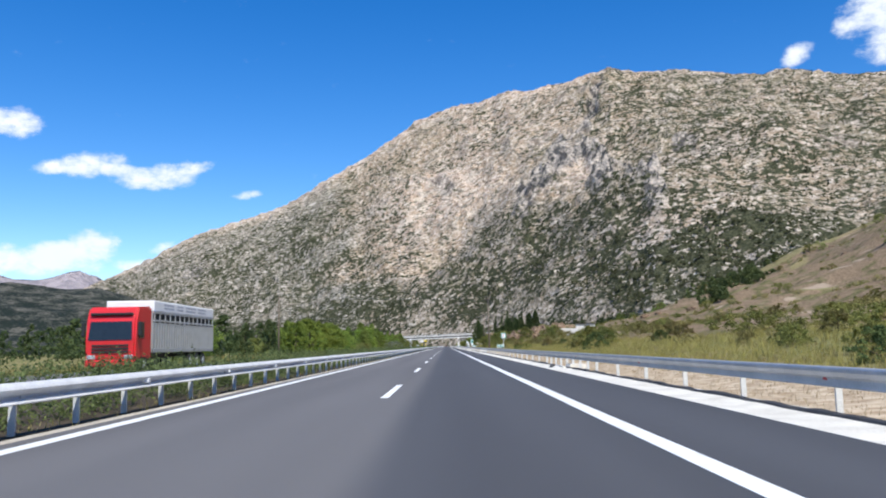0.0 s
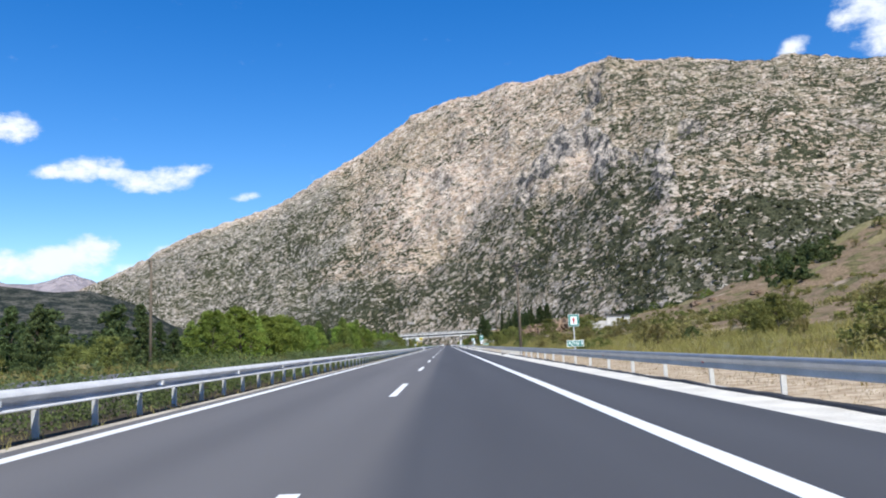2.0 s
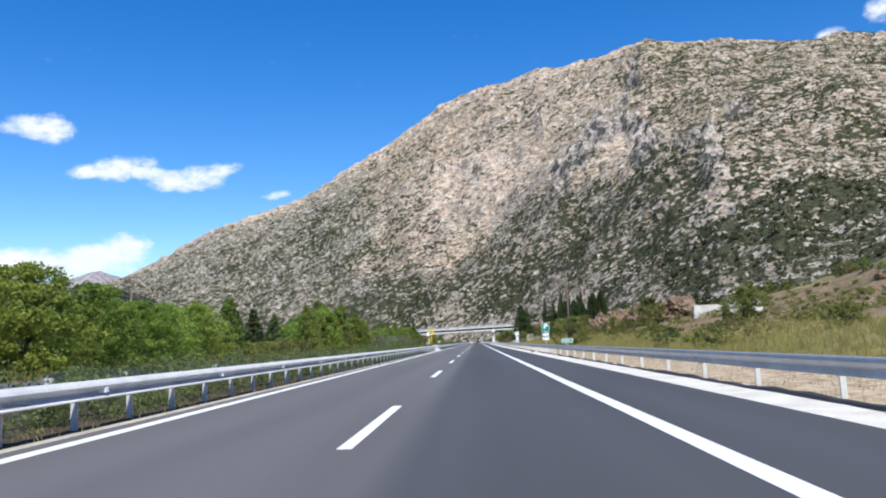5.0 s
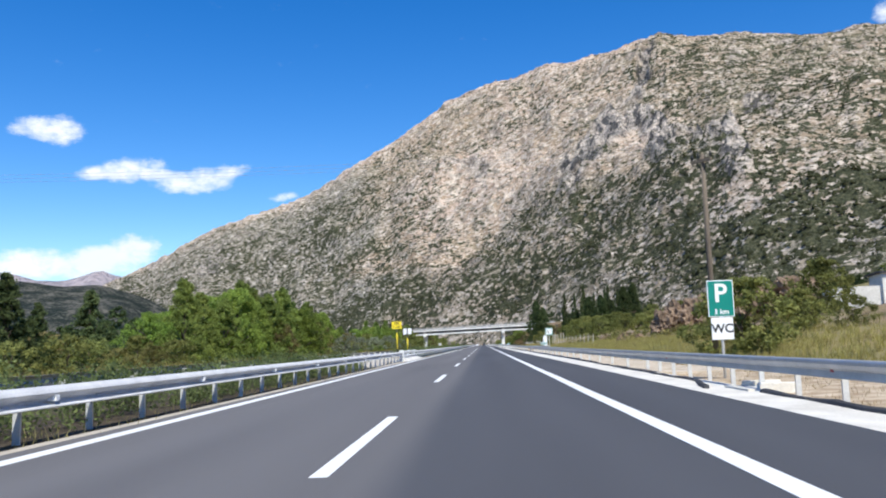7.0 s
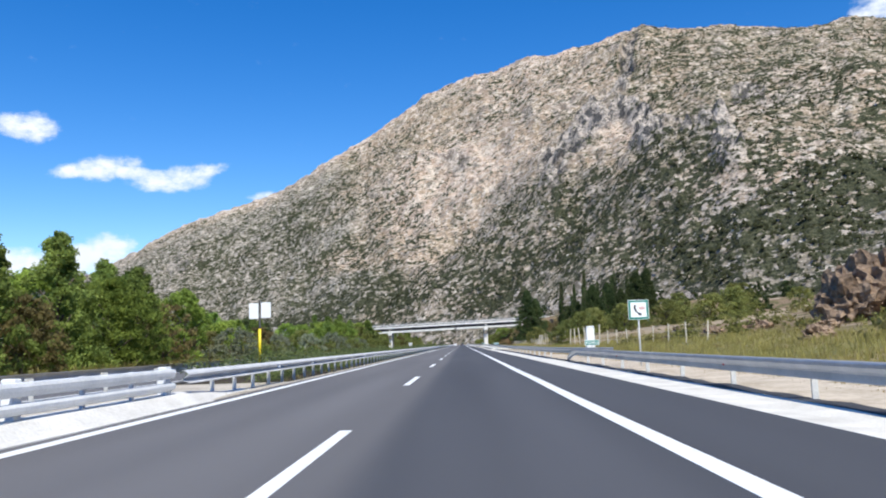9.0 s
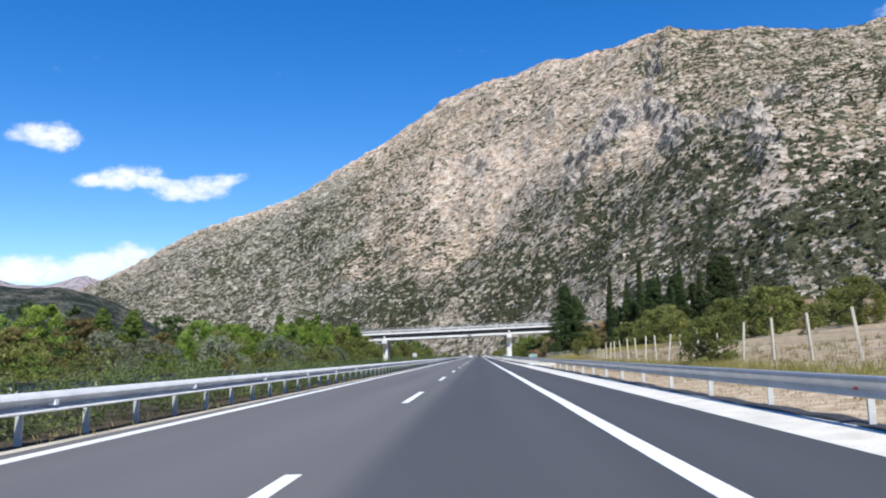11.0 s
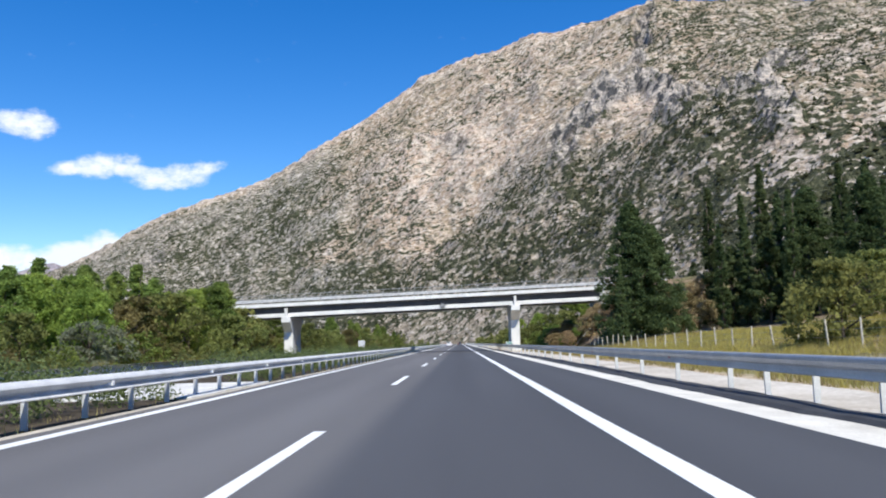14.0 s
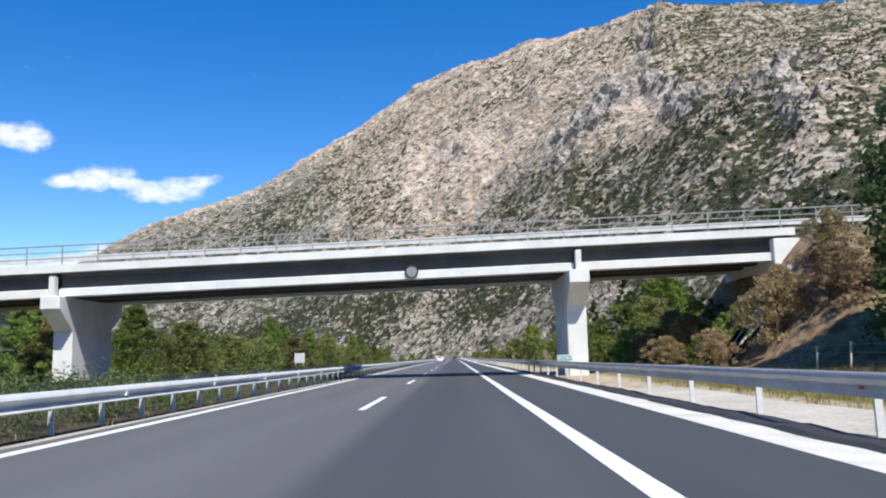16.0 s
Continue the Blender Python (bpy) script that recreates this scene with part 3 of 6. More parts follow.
for y0, y1 in zip(stops[::2], stops[1::2]):
    bm = bmesh.new()
    rings = []
    for y in np.arange(y0, min(y1, 620) + 0.01, 0.55):
        x, w, h = edging_line(y) + 0.05 * noise.noise(Vector((3.1, y * 1.1, 0.2))), edging_width(y) + 0.07 * noise.noise(Vector((8.1, y * 0.8, 0.2))), 0.07 + 0.05 * noise.fractal(Vector((0.7, y * 0.9, 0.3)), 1, 2, 3)
        rings.append([bm.verts.new((x + a * w, y, z)) for a, z in ((0, -0.3), (1, -0.3), (1, 0.035), (0.8, h * 0.95), (0.4, h), (0.12, h * 0.75), (0, 0.005))])
    for a, b in zip(rings, rings[1:]):
        for i in range(7):
            bm.faces.new((a[i], a[(i + 1) % 7], b[(i + 1) % 7], b[i]))
    bm.faces.new(rings[0][::-1])
    bm.faces.new(rings[-1])
    tagged(part("verge_edging", bm, BITUMEN), "uneven dark asphalt edging behind the gutter", "edging", kind="structure")
# pale dusty ground between the kerb and the bank
VERGE_DUST = material("verge_dust", (0.37, 0.30, 0.22), (0.66, 0.57, 0.455), 0.97, 0.9, 7, 0.7, spec=0.1)
for y0, y1, x1, mat, name, label in ((224, 318, 7.75, VERGE_DUST, "verge_strip", "dusty pale gravel strip below the guard rail"),
                                     (406, 482, 7.15, APRON, "apron", "dusty pale concrete apron behind the asphalt edging")):
    bm = bmesh.new()
    sweep(bm, [(5.30, -0.3), (x1, -0.3), (x1, 0.06), (6.9, 0.04), (6.2, 0.02), (5.30, 0.03)], np.linspace(y0, y1, 60), xof=lambda y: 0.1 * math.sin(y * 0.31) + 0.06 * math.sin(y * 0.9) + 0.12 * noise.noise(Vector((0.4, y * 0.6, 7))), zof=lambda y: 0.012 * math.sin(y * 0.7))
    tagged(part(name, bm, mat), label, "paving", kind="structure")

CREST = [(-0.75, .03, 3000), (-.55, .04, 2900), (-.45, .055, 2850), (-.3886, .0845, 2750), (-.3281, .1197, 2620), (-.2805, .1443, 2560), (-.2313, .159, 2520),
         (-.1978, .1713, 2500), (-.136, .2131, 2480), (-.1, .2312, 2470), (-.0654, .2565, 2460), (-.0295, .2832, 2440), (.0135, .2978, 2380), (.0494, .3033, 2300),
         (.0853, .3165, 2200), (.1209, .3205, 2150), (.1563, .3255, 2120), (.2089, .3379, 2075), (.2394, .3313, 2075), (.2929, .3268, 2080), (.3569, .3142, 2100),
         (.4763, .2947, 2120), (.5141, .2905, 2130), (.8, .25, 2150), (1.2, .2, 2200)]
FOOT = [(-.75, 2300), (-.4, 2100), (-.25, 1850), (-.15, 1620), (-.07, 1480), (.05, 1250), (.15, 1030), (.25, 860), (.4, 760), (.8, 760), (1.2, 900)]


def bump01(x, c, w):
    return math.exp(-((x - c) / w) ** 2)


def near_line(a, s, line, width):
    """1 on a line of (bearing, share of the climb), falling to 0 at its width; both scaled to the same length on the slope."""
    best = 9.0
    for (a0, s0), (a1, s1) in zip(line, line[1:]):
        ux, uy, vx, vy = 2.2 * (a1 - a0), 0.48 * (s1 - s0), 2.2 * (a - a0), 0.48 * (s - s0)
        t = min(1.0, max(0.0, (ux * vx + uy * vy) / (ux * ux + uy * uy)))
        best = min(best, math.hypot(vx - t * ux, vy - t * uy))
    return 1 - smooth01(0.45 * width, width, best)


# features of the face, as (bearing, share of the climb)
CRAG_LEFT = ((0.162, 0.645), (0.140, 0.50), (0.124, 0.43), (0.100, 0.375))
CRAG_RIGHT = ((0.162, 0.645), (0.178, 0.58), (0.193, 0.505), (0.209, 0.40), (0.228, 0.345), (0.258, 0.29))
CRAG_LOBE = ((0.196, 0.43), (0.198, 0.36))
GULLY = ((0.199, 0.90), (0.190, 0.79), (0.170, 0.69))
GROVE = ((0.205, 0.09), (0.272, 0.128), (0.310, 0.155), (0.40, 0.18))
SCRUB_LINE = [(-0.4, 0.10), (-0.2, 0.13), (-0.1, 0.18), (-0.066, 0.21), (0.0, 0.245), (0.046, 0.335), (0.1, 0.365), (0.15, 0.35), (0.2, 0.33), (0.26, 0.27), (0.32, 0.23), (0.5, 0.2)]


def build_mountain():
    """Bearing by bearing from the foot to the crest, broken by ledges, gullies and a grey cliff."""
    A = list(np.linspace(-0.75, -0.5, 30, endpoint=False)) + list(np.linspace(-0.5, 0.55, 560, endpoint=False)) + list(np.linspace(0.55, 1.2, 40))
    M = 230
    V, scrub, cliff, warm, ashen = [], [], [], [], []
    for a in A:
        D = interp([(r[0], r[2]) for r in CREST], a)
        H = interp([(r[0], r[1]) for r in CREST], a) * D
        f = interp(FOOT, a)
        for j in range(M):
            s = 1.12 * j / (M - 1)
            r = f + (D - f) * s
            p = Vector((math.sin(a) * r, math.cos(a) * r, 0))
            z = H * (s if s <= 1 else 1 - (s - 1) * 1.5)
            rough = min(1, s * 5) * (1 - 0.75 * smooth01(0.85, 1.0, s))
            q = Vector((p.x, p.y, z * 1.3))
            z += noise.fractal(q * 0.0045, 1, 2, 3) * 26 * rough
            rid = noise.ridged_multi_fractal(q * 0.011, 1.0, 2.1, 4, 1.0, 2.0)
            z += noise.fractal(q * 0.0022, 1, 2, 2) * 38 * min(1, s * 5) * (1 - smooth01(0.75, 1.0, s))
            z += (rid - 1.1) * 9.0 * min(1, s * 5) * (1 - 0.5 * smooth01(0.9, 1.0, s))
            z += noise.fractal(q * 0.06, 0.9, 2.1, 3) * 4.5 * min(1, s * 6)
            n = noise.fractal(q * 0.005, 1, 2, 3)
            # grey crag: two legs falling from a peak, with a bare slab between them, and the gully above
            wa, ws = a + 0.007 * noise.fractal(q * 0.013, 1, 2, 2), s + 0.028 * noise.fractal(q * 0.013 + Vector((7, 3, 1)), 1, 2, 2)
            legs = max(near_line(wa, ws, CRAG_LEFT, 0.044), near_line(wa, ws, CRAG_RIGHT, 0.038), near_line(wa, ws, CRAG_LOBE, 0.048))
            legs *= 0.25 + 0.75 * smooth01(-0.55, -0.05, noise.fractal(q * 0.017, 1, 2, 3))
            g = near_line(wa, ws, GULLY, 0.017)
            spots = max(near_line(wa, ws, ((0.286, 0.52), (0.302, 0.505)), 0.020), 0.8 * near_line(wa, ws, ((-0.035, 0.60), (0.012, 0.545)), 0.016),
                        0.7 * near_line(wa, ws, ((0.072, 0.69), (0.079, 0.65)), 0.016))
            slab = bump01(a, 0.172, 0.024) * bump01(s, 0.455, 0.10)
            outcrop = 0.45 * smooth01(0.25, 0.6, noise.fractal(q * 0.011 + Vector((3, 9, 4)), 1, 2, 3)) * smooth01(0.3, 0.45, s)
            c = max(legs, g, 0.75 * spots, outcrop)
            z += c * (noise.ridged_multi_fractal(q * 0.02, 1.0, 2.1, 4, 1.0, 2.0) - 1.25) * 26 + 16 * legs + 14 * slab
            z -= 22 * g
            V.append((p.x, p.y, z + 2.5 - 5 * (1 - min(1, s * 8))))
            # scrub: dense under a slanting line, scattered above it, sparse on the pale slabs
            top = interp(SCRUB_LINE, a)
            below = 1 - smooth01(top - 0.06, top + 0.05, s + n * 0.11)
            pale = bump01(a, 0.02, 0.085) * bump01(s, 0.50, 0.15) + slab
            grove = near_line(wa, ws, GROVE, 0.024)
            open_ground = 0.3 * bump01(a, 0.25, 0.03) * bump01(s, 0.19, 0.05) + 0.22 * bump01(a, 0.07, 0.04) * bump01(s, 0.255, 0.03) + 0.18 * (1 - smooth01(0.04, 0.11, s))
            v = 0.37 + 0.34 * below + 0.22 * (1 - smooth01(-0.10, -0.03, a)) * (1 - smooth01(0.7, 0.95, s)) + 0.22 * smooth01(0.15, 0.24, a) + 0.5 * grove
            v -= 0.22 * min(1.0, pale) * (1 - below) + open_ground + 0.35 * c + 0.16 * smooth01(0.85, 1.0, s) * (1 - smooth01(0.18, 0.28, a)) + 0.12 * smooth01(0.96, 1.0, s)
            scrub.append(min(1.0, max(0.0, v + 0.20 * n + 0.16 * noise.fractal(q * 0.014, 1, 2, 2))))
            warm.append(min(1.0, 1.15 * bump01(a, 0.0, 0.10) * bump01(s, 0.52, 0.17) + slab + 0.8 * bump01(a, 0.26, 0.05) * bump01(s, 0.18, 0.06) + 0.5 * bump01(a, 0.08, 0.09) * smooth01(0.6, 0.8, s) + 0.8 * smooth01(0.93, 1.0, s) + 0.35 * smooth01(0.15, 0.3, n)))
            ashen.append(min(1.0, 0.9 * (1 - smooth01(-0.16, -0.09, a + 0.06 * n)) * (1 - 0.7 * smooth01(0.86, 0.97, s)) + 0.5 * below + 0.25 * smooth01(0.20, 0.27, a + 0.05 * n) * (1 - 0.5 * smooth01(0.2, 0.5, n))))
            cliff.append(min(1.0, c * 1.2))
    n = len(A)
    F = [(i * M + j, (i + 1) * M + j, (i + 1) * M + j + 1, i * M + j + 1) for i in range(n - 1) for j in range(M - 1)]
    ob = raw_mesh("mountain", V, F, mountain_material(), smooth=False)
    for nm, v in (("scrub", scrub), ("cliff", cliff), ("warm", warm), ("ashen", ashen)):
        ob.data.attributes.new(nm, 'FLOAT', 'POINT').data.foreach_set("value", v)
    tagged(ob, "steep limestone mountain with grey crags and scattered scrub", "mountain", kind="structure")
    # the scrub itself: low rounded shrubs
    rng = np.random.default_rng(4)
    V, S = np.array(V), np.array(scrub)
    ok = np.where((V[:, 2] > 4) & (np.abs(np.arctan2(V[:, 0], V[:, 1])) < 0.56))[0]
    w = S[ok] ** 1.5 * np.hypot(V[ok, 0], V[ok, 1])
    pick = rng.choice(ok, 52000, p=w / w.sum())
    P = V[pick] + rng.normal(0, 2.2, (len(pick), 3)) * (1, 1, 0.3)
    R = rng.uniform(0.7, 2.4, len(pick)) * (0.6 + 0.7 * S[pick])
    octa = np.array([(1, 0, -0.35), (0, 1, -0.35), (-1, 0, -0.35), (0, -1, -0.35), (0, 0, 0.9)])
    q = octa[None] * (0.7 + 0.6 * rng.random((len(pick), 5, 1))) * R[:, None, None] + P[:, None, :]
    tri = np.array([(0, 1, 4), (1, 2, 4), (2, 3, 4), (3, 0, 4)])
    F = (tri[None] + 5 * np.arange(len(pick))[:, None, None]).reshape(-1, 3)
    sh = raw_mesh("mountain_scrub", q.reshape(-1, 3), F, LEAF_SCRUB, smooth=True)
    tagged(sh, "dark green scrub scattered over the mountain slope", "scrub", kind="stuff")


LEAF_SCRUB = leaf_material("leaf_scrub", (0.035, 0.041, 0.021), (0.095, 0.098, 0.053))
build_mountain()


def far_ridge(name, mat, label, table, d0, d1, amp, seed):
    bm = bmesh.new()
    grid = []
    for a in np.linspace(table[0][0], table[-1][0], 120):
        h = interp(table, a) * d1
        col = []
        for j in range(24):
            s = j / 18
            r = d0 + (d1 - d0) * s
            p = Vector((math.sin(a) * r, math.cos(a) * r, seed))
            z = h * (min(s, 1) if s <= 1 else 1 - (s - 1) * 1.2) + noise.fractal(p * 0.006, 1, 2, 5) * amp * min(1, s * 3)
            col.append(bm.verts.new((p.x, p.y, z - 3)))
        grid.append(col)
    for a, b in zip(grid, grid[1:]):
        for j in range(23):
            bm.faces.new((a[j], b[j], b[j + 1], a[j + 1]))
    return tagged(part(name, bm, mat, smooth=True), label, "hill", kind="structure")


FAR_ROCK = material("far_rock", (0.25, 0.225, 0.245), (0.42, 0.365, 0.375), 1.0, 0.006, 0.035, 1.0, bump_distance=40, spec=0.1, lo=0.42, hi=0.6)
WOODED = material("wooded_slope", (0.02, 0.028, 0.023), (0.16, 0.15, 0.125), 1.0, 0.03, 0.2, 1.0, bump_distance=8, spec=0.1, lo=0.47, hi=0.63)
far_ridge("ridge_far", FAR_ROCK, "pale bare ridge in the far distance", [(-1.2, .06), (-.62, .088), (-.56, .086), (-.515, .090), (-.49, .082), (-.465, .082), (-.445, .086), (-.43, .089), (-.41, .087), (-.39, .080), (-.3, .05), (-.1, .02)], 3300, 4200, 24, 3.0)
far_ridge("hill_wooded", WOODED, "dark wooded hill at the mountain's foot", [(-1.2, .06), (-.7, .074), (-.55, .076), (-.45, .077), (-.40, .074), (-.37, .066), (-.33, .046), (-.28, .02), (-.22, .005)], 1300, 1850, 10, 7.0)


# ---- guard rails ----
W_PROFILE = [(-0.03, 0.722), (0.03, 0.716), (0.092, 0.676), (0.126, 0.634), (0.12, 0.622), (0.03, 0.56), (-0.02, 0.53), (-0.02, 0.50), (0.02, 0.486),
             (0.135, 0.456), (0.142, 0.442), (0.08, 0.422), (0.0, 0.413)]
# verge beam flattened, with a sharp top fold, to keep its face in shade
VERGE_PROFILE = [(-0.03, 0.722), (0.07, 0.721), (0.10, 0.711), (0.112, 0.69), (0.11, 0.64), (0.08, 0.575), (0.05, 0.535), (0.053, 0.475), (0.06, 0.432), (0.05, 0.413)]


def rail_section(side, closed=True):
    """Cross-section of the beam, folded outwards to the given side."""
    p = W_PROFILE if side > 0 else VERGE_PROFILE
    if closed:
        p = p + [(px - 0.006, pz) for px, pz in p[::-1]]
    return [(side * px, pz) for px, pz in (p if side > 0 or not closed else p[::-1])]


def beam_mesh(length, side, steel):
    bm = bmesh.new()
    prof = rail_section(side)
    sweep(bm, prof, [0, length])
    me = bpy.data.meshes.new("beam")
    bm.to_mesh(me)
    bm.free()
    me.materials.append(steel)
    return me


def post_mesh(side):
    """A sigma post: web, two flanges, and a spacer block behind the beam."""
    bm = bmesh.new()
    x = -side * 0.14
    box(bm, x - 0.05, x + 0.05, -0.004, 0.004, -0.4, 0.62)
    box(bm, x + side * 0.046 - 0.004, x + side * 0.046 + 0.004, -0.0035, 0.04, -0.4, 0.62)
    box(bm, x - side * 0.046 - 0.004, x - side * 0.046 + 0.004, -0.0035, 0.04, -0.4, 0.62)
    box(bm, min(-side * 0.003, -side * 0.09), max(-side * 0.003, -side * 0.09), -0.04, 0.04, 0.46, 0.62)
    me = bpy.data.meshes.new("post")
    bm.to_mesh(me)
    bm.free()
    me.materials.append(POST_STEEL)
    return me


def reflector_mesh(side, mat, reach):
    bm = bmesh.new()
    box(bm, min(side * 0.0, side * reach), max(side * 0.0, side * reach), -0.05, 0.05, 0.515, 0.515 + 0.65 * reach, 0.004)
    me = bpy.data.meshes.new("reflector")
    bm.to_mesh(me)
    bm.free()
    me.materials.append(mat)
    return me


def guard_rail(label, x, side, y0, y1, posts, plates=(), far=None, plate_mat=None, steel=None, rise=lambda y: 0.0):
    rail = thing("guard_rail", label, "guard rail", (x, 0, 0), group="motorway guard rails")
    steel = steel or (STEEL if side > 0 else SHADED_RAIL_STEEL)
    beam, post, plate = beam_mesh(4.03, side, steel), post_mesh(side), reflector_mesh(side, plate_mat or SIGN_WHITE, 0.07 if plate_mat else 0.13)
    y = y0
    k = 0
    while y < y1 - 0.01:
        # beams overlap at the joints, each lapped over the next
        shared("beam", beam, rail, (0.004 * side * (k % 2), y, rise(y)))
        y += 4
        k += 1
    for p in posts:
        o = shared("post", post, rail, (0, p, rise(p)))
        o.rotation_euler = (random.gauss(0, 0.012), random.gauss(0, 0.012), 0)
    for p in plates:
        shared("reflector", plate, rail, (0, p, rise(p)))
    if far:
        bm = bmesh.new()
        sweep(bm, [(px, pz + rise(y)) for px, pz in rail_section(side, False)], [y, far], closed=False)
        for p in np.arange(y, far, 4):
            box(bm, -side * 0.14 - 0.05, -side * 0.14 + 0.05, p, p + 0.05, -0.3, 0.62)
        ob = part("far_stretch", bm, steel, rail)
        tagged(ob, kind="stuff")
    return rail


def turned_end(rail, x0, y0, x1, y1, z0, z1, side, lead, steel=None):
    """The rail's last length, bent aside and down."""
    steel = steel or (STEEL if side > 0 else SHADED_RAIL_STEEL)
    bm = bmesh.new()
    n = 10
    prof = rail_section(side)
    rings = []
    for k in range(n + 1):
        s = k / n
        e = s * s
        rings.append([bm.verts.new((x0 + (x1 - x0) * e + px, y0 + (y1 - y0) * s, pz + (z1 - z0) * e)) for px, pz in prof])
    m = len(prof)
    for a, b in zip(rings, rings[1:]):
        for i in range(m):
            bm.faces.new((a[i], a[(i + 1) % m], b[(i + 1) % m], b[i]))
    bm.faces.new(rings[0][::-1])
    bm.faces.new(rings[-1])
    return part("turned_end", bm, steel, rail, lead)


# beside the median: posts every 2 m, a gap at the emergency crossing
left_a = guard_rail("galvanized W-beam guard rail beside the planted median", -6.4, 1, -16, 256, np.arange(-14.45, 256, 2), np.arange(-13.9, 255, 6))
left_b = guard_rail("galvanized W-beam guard rail past the emergency crossing", -6.4, 1, 271, 559, np.arange(273.55, 556, 2), np.arange(280.1, 555, 6), far=ROAD_END)
turned_end(left_a, 0, 256, -0.25, 259, 0, -0.1, 1, "flared steel end of the rail")
# outer edge: posts every 4 m, closer beside the drain outlets
close = lambda a, b: np.arange(a, b, 4) + 2
right_posts = sorted(list(np.arange(-13.4, 292, 4)) + list(close(38.6, 54)) + list(close(126.6, 150)) + list(close(202.6, 226)))
right_a = guard_rail("galvanized W-beam guard rail along the hard shoulder", 5.35, -1, -16, 292, right_posts, np.arange(18.6, 290, 12), plate_mat=SIGN_RED, rise=lambda y: -0.03)
turned_end(right_a, 0, 292, 0.1, 297, 0, -0.5, -1, "rail end sloping down to the ground")
right_posts = sorted(list(np.arange(306, 560, 4)) + list(close(386, 412)))
right_b = guard_rail("galvanized W-beam guard rail along the outer verge", 5.35, -1, 304, 560, right_posts, np.arange(310, 556, 12), far=ROAD_END, plate_mat=SIGN_RED, rise=lambda y: 0.09 * smooth01(310, 450, y))
turned_end(right_b, 0, 304, 2.4, 296, 0, -0.05, -1, "rail end flared away from the road")
back = guard_rail("galvanized guard rail facing the opposite carriageway", -10.45, -1, 160, 340, np.arange(160, 340, 4), far=ROAD_END)

# demountable steel barrier over a concrete base at the crossing
gate = thing("median_barrier", "demountable steel barrier on a white concrete base", "barrier", (-6.4, 0, 0))
for z0, z1 in ((0.56, 0.77), (0.31, 0.48)):
    bm = bmesh.new()
    h = z1 - z0
    prof = [(-0.05, z0), (0.02, z0 + 0.1 * h), (0.055, z0 + 0.4 * h), (0.06, z0 + 0.7 * h), (0.035, z1 - 0.05 * h), (-0.05, z1)]
    sweep(bm, prof, np.linspace(258.6, 270.4, 8))
    part("beam", bm, BARRIER_PAINT, gate)
for y, w in ((258.5, 0.28), (264.4, 0.1), (270.3, 0.14)):
    bm = bmesh.new()
    box(bm, -0.26, -0.055 if w < 0.2 else 0.075, y - w, y + w, 0.05, 0.82, 0.02)
    box(bm, -0.32, 0.05, y - w - 0.1, y + w + 0.1, 0.1, 0.18, 0.01)
    part("upright", bm, BARRIER_PAINT, gate)
for y in (260.4, 262.4, 266.4, 268.4):
    bm = bmesh.new()
    box(bm, -0.12, -0.055, y - 0.05, y + 0.05, 0.2, 0.78, 0.005)
    part("strut", bm, STEEL, gate)
bm = bmesh.new()
sweep(bm, [(-0.5, -0.2), (0.52, -0.2), (0.50, 0.015), (0.30, 0.05), (0.06, 0.22), (-0.02, 0.25), (-0.3, 0.25), (-0.5, 0.1)], np.linspace(257.4, 276.5, 24), xof=lambda y: 0.012 * math.sin(y), zof=lambda y: -0.2 * smooth01(270.8, 275.5, y))
part("base", bm, WHITE_CONCRETE, gate, "white concrete base strip")
bm = bmesh.new()
box(bm, -10.2, -6.05, 242, 281, -0.3, 0.012)
tagged(part("crossing_slab", bm, DUST), "dusty pale gravel of the emergency crossing", "paving", kind="structure")

bm = bmesh.new()
box(bm, -9.6, -6.26, 416.4, 424.2, -0.3, 0.03, 0.02)
tagged(part("culvert_slab", bm, WHITE_CONCRETE), "pale concrete culvert slab across the median", "paving", kind="structure")

# drain outlets through the edging
for y, w, reach in OUTLETS:
    bm = bmesh.new()
    vs = [(4.9, -w), (4.9, w), (reach, w * 0.5), (reach, -w * 0.5)]
    lo, hi = [bm.verts.new((a, y + b, -0.3)) for a, b in vs], [bm.verts.new((a, y + b, 0.055 if a < 5 else 0.03)) for a, b in vs]
    bm.faces.new(hi[::-1])
    for i in range(4):
        bm.faces.new((lo[i], lo[(i + 1) % 4], hi[(i + 1) % 4], hi[i]))
    for s in (-1, 1):
        box(bm, 5.2, reach + 0.1, y + s * w * 0.62 - 0.07, y + s * w * 0.62 + 0.07, -0.2, 0.16, 0.02)
    tagged(part("drain_outlet", bm, KERB), "pale concrete drain outlet crossing the verge", "drain", group="drain outlets")


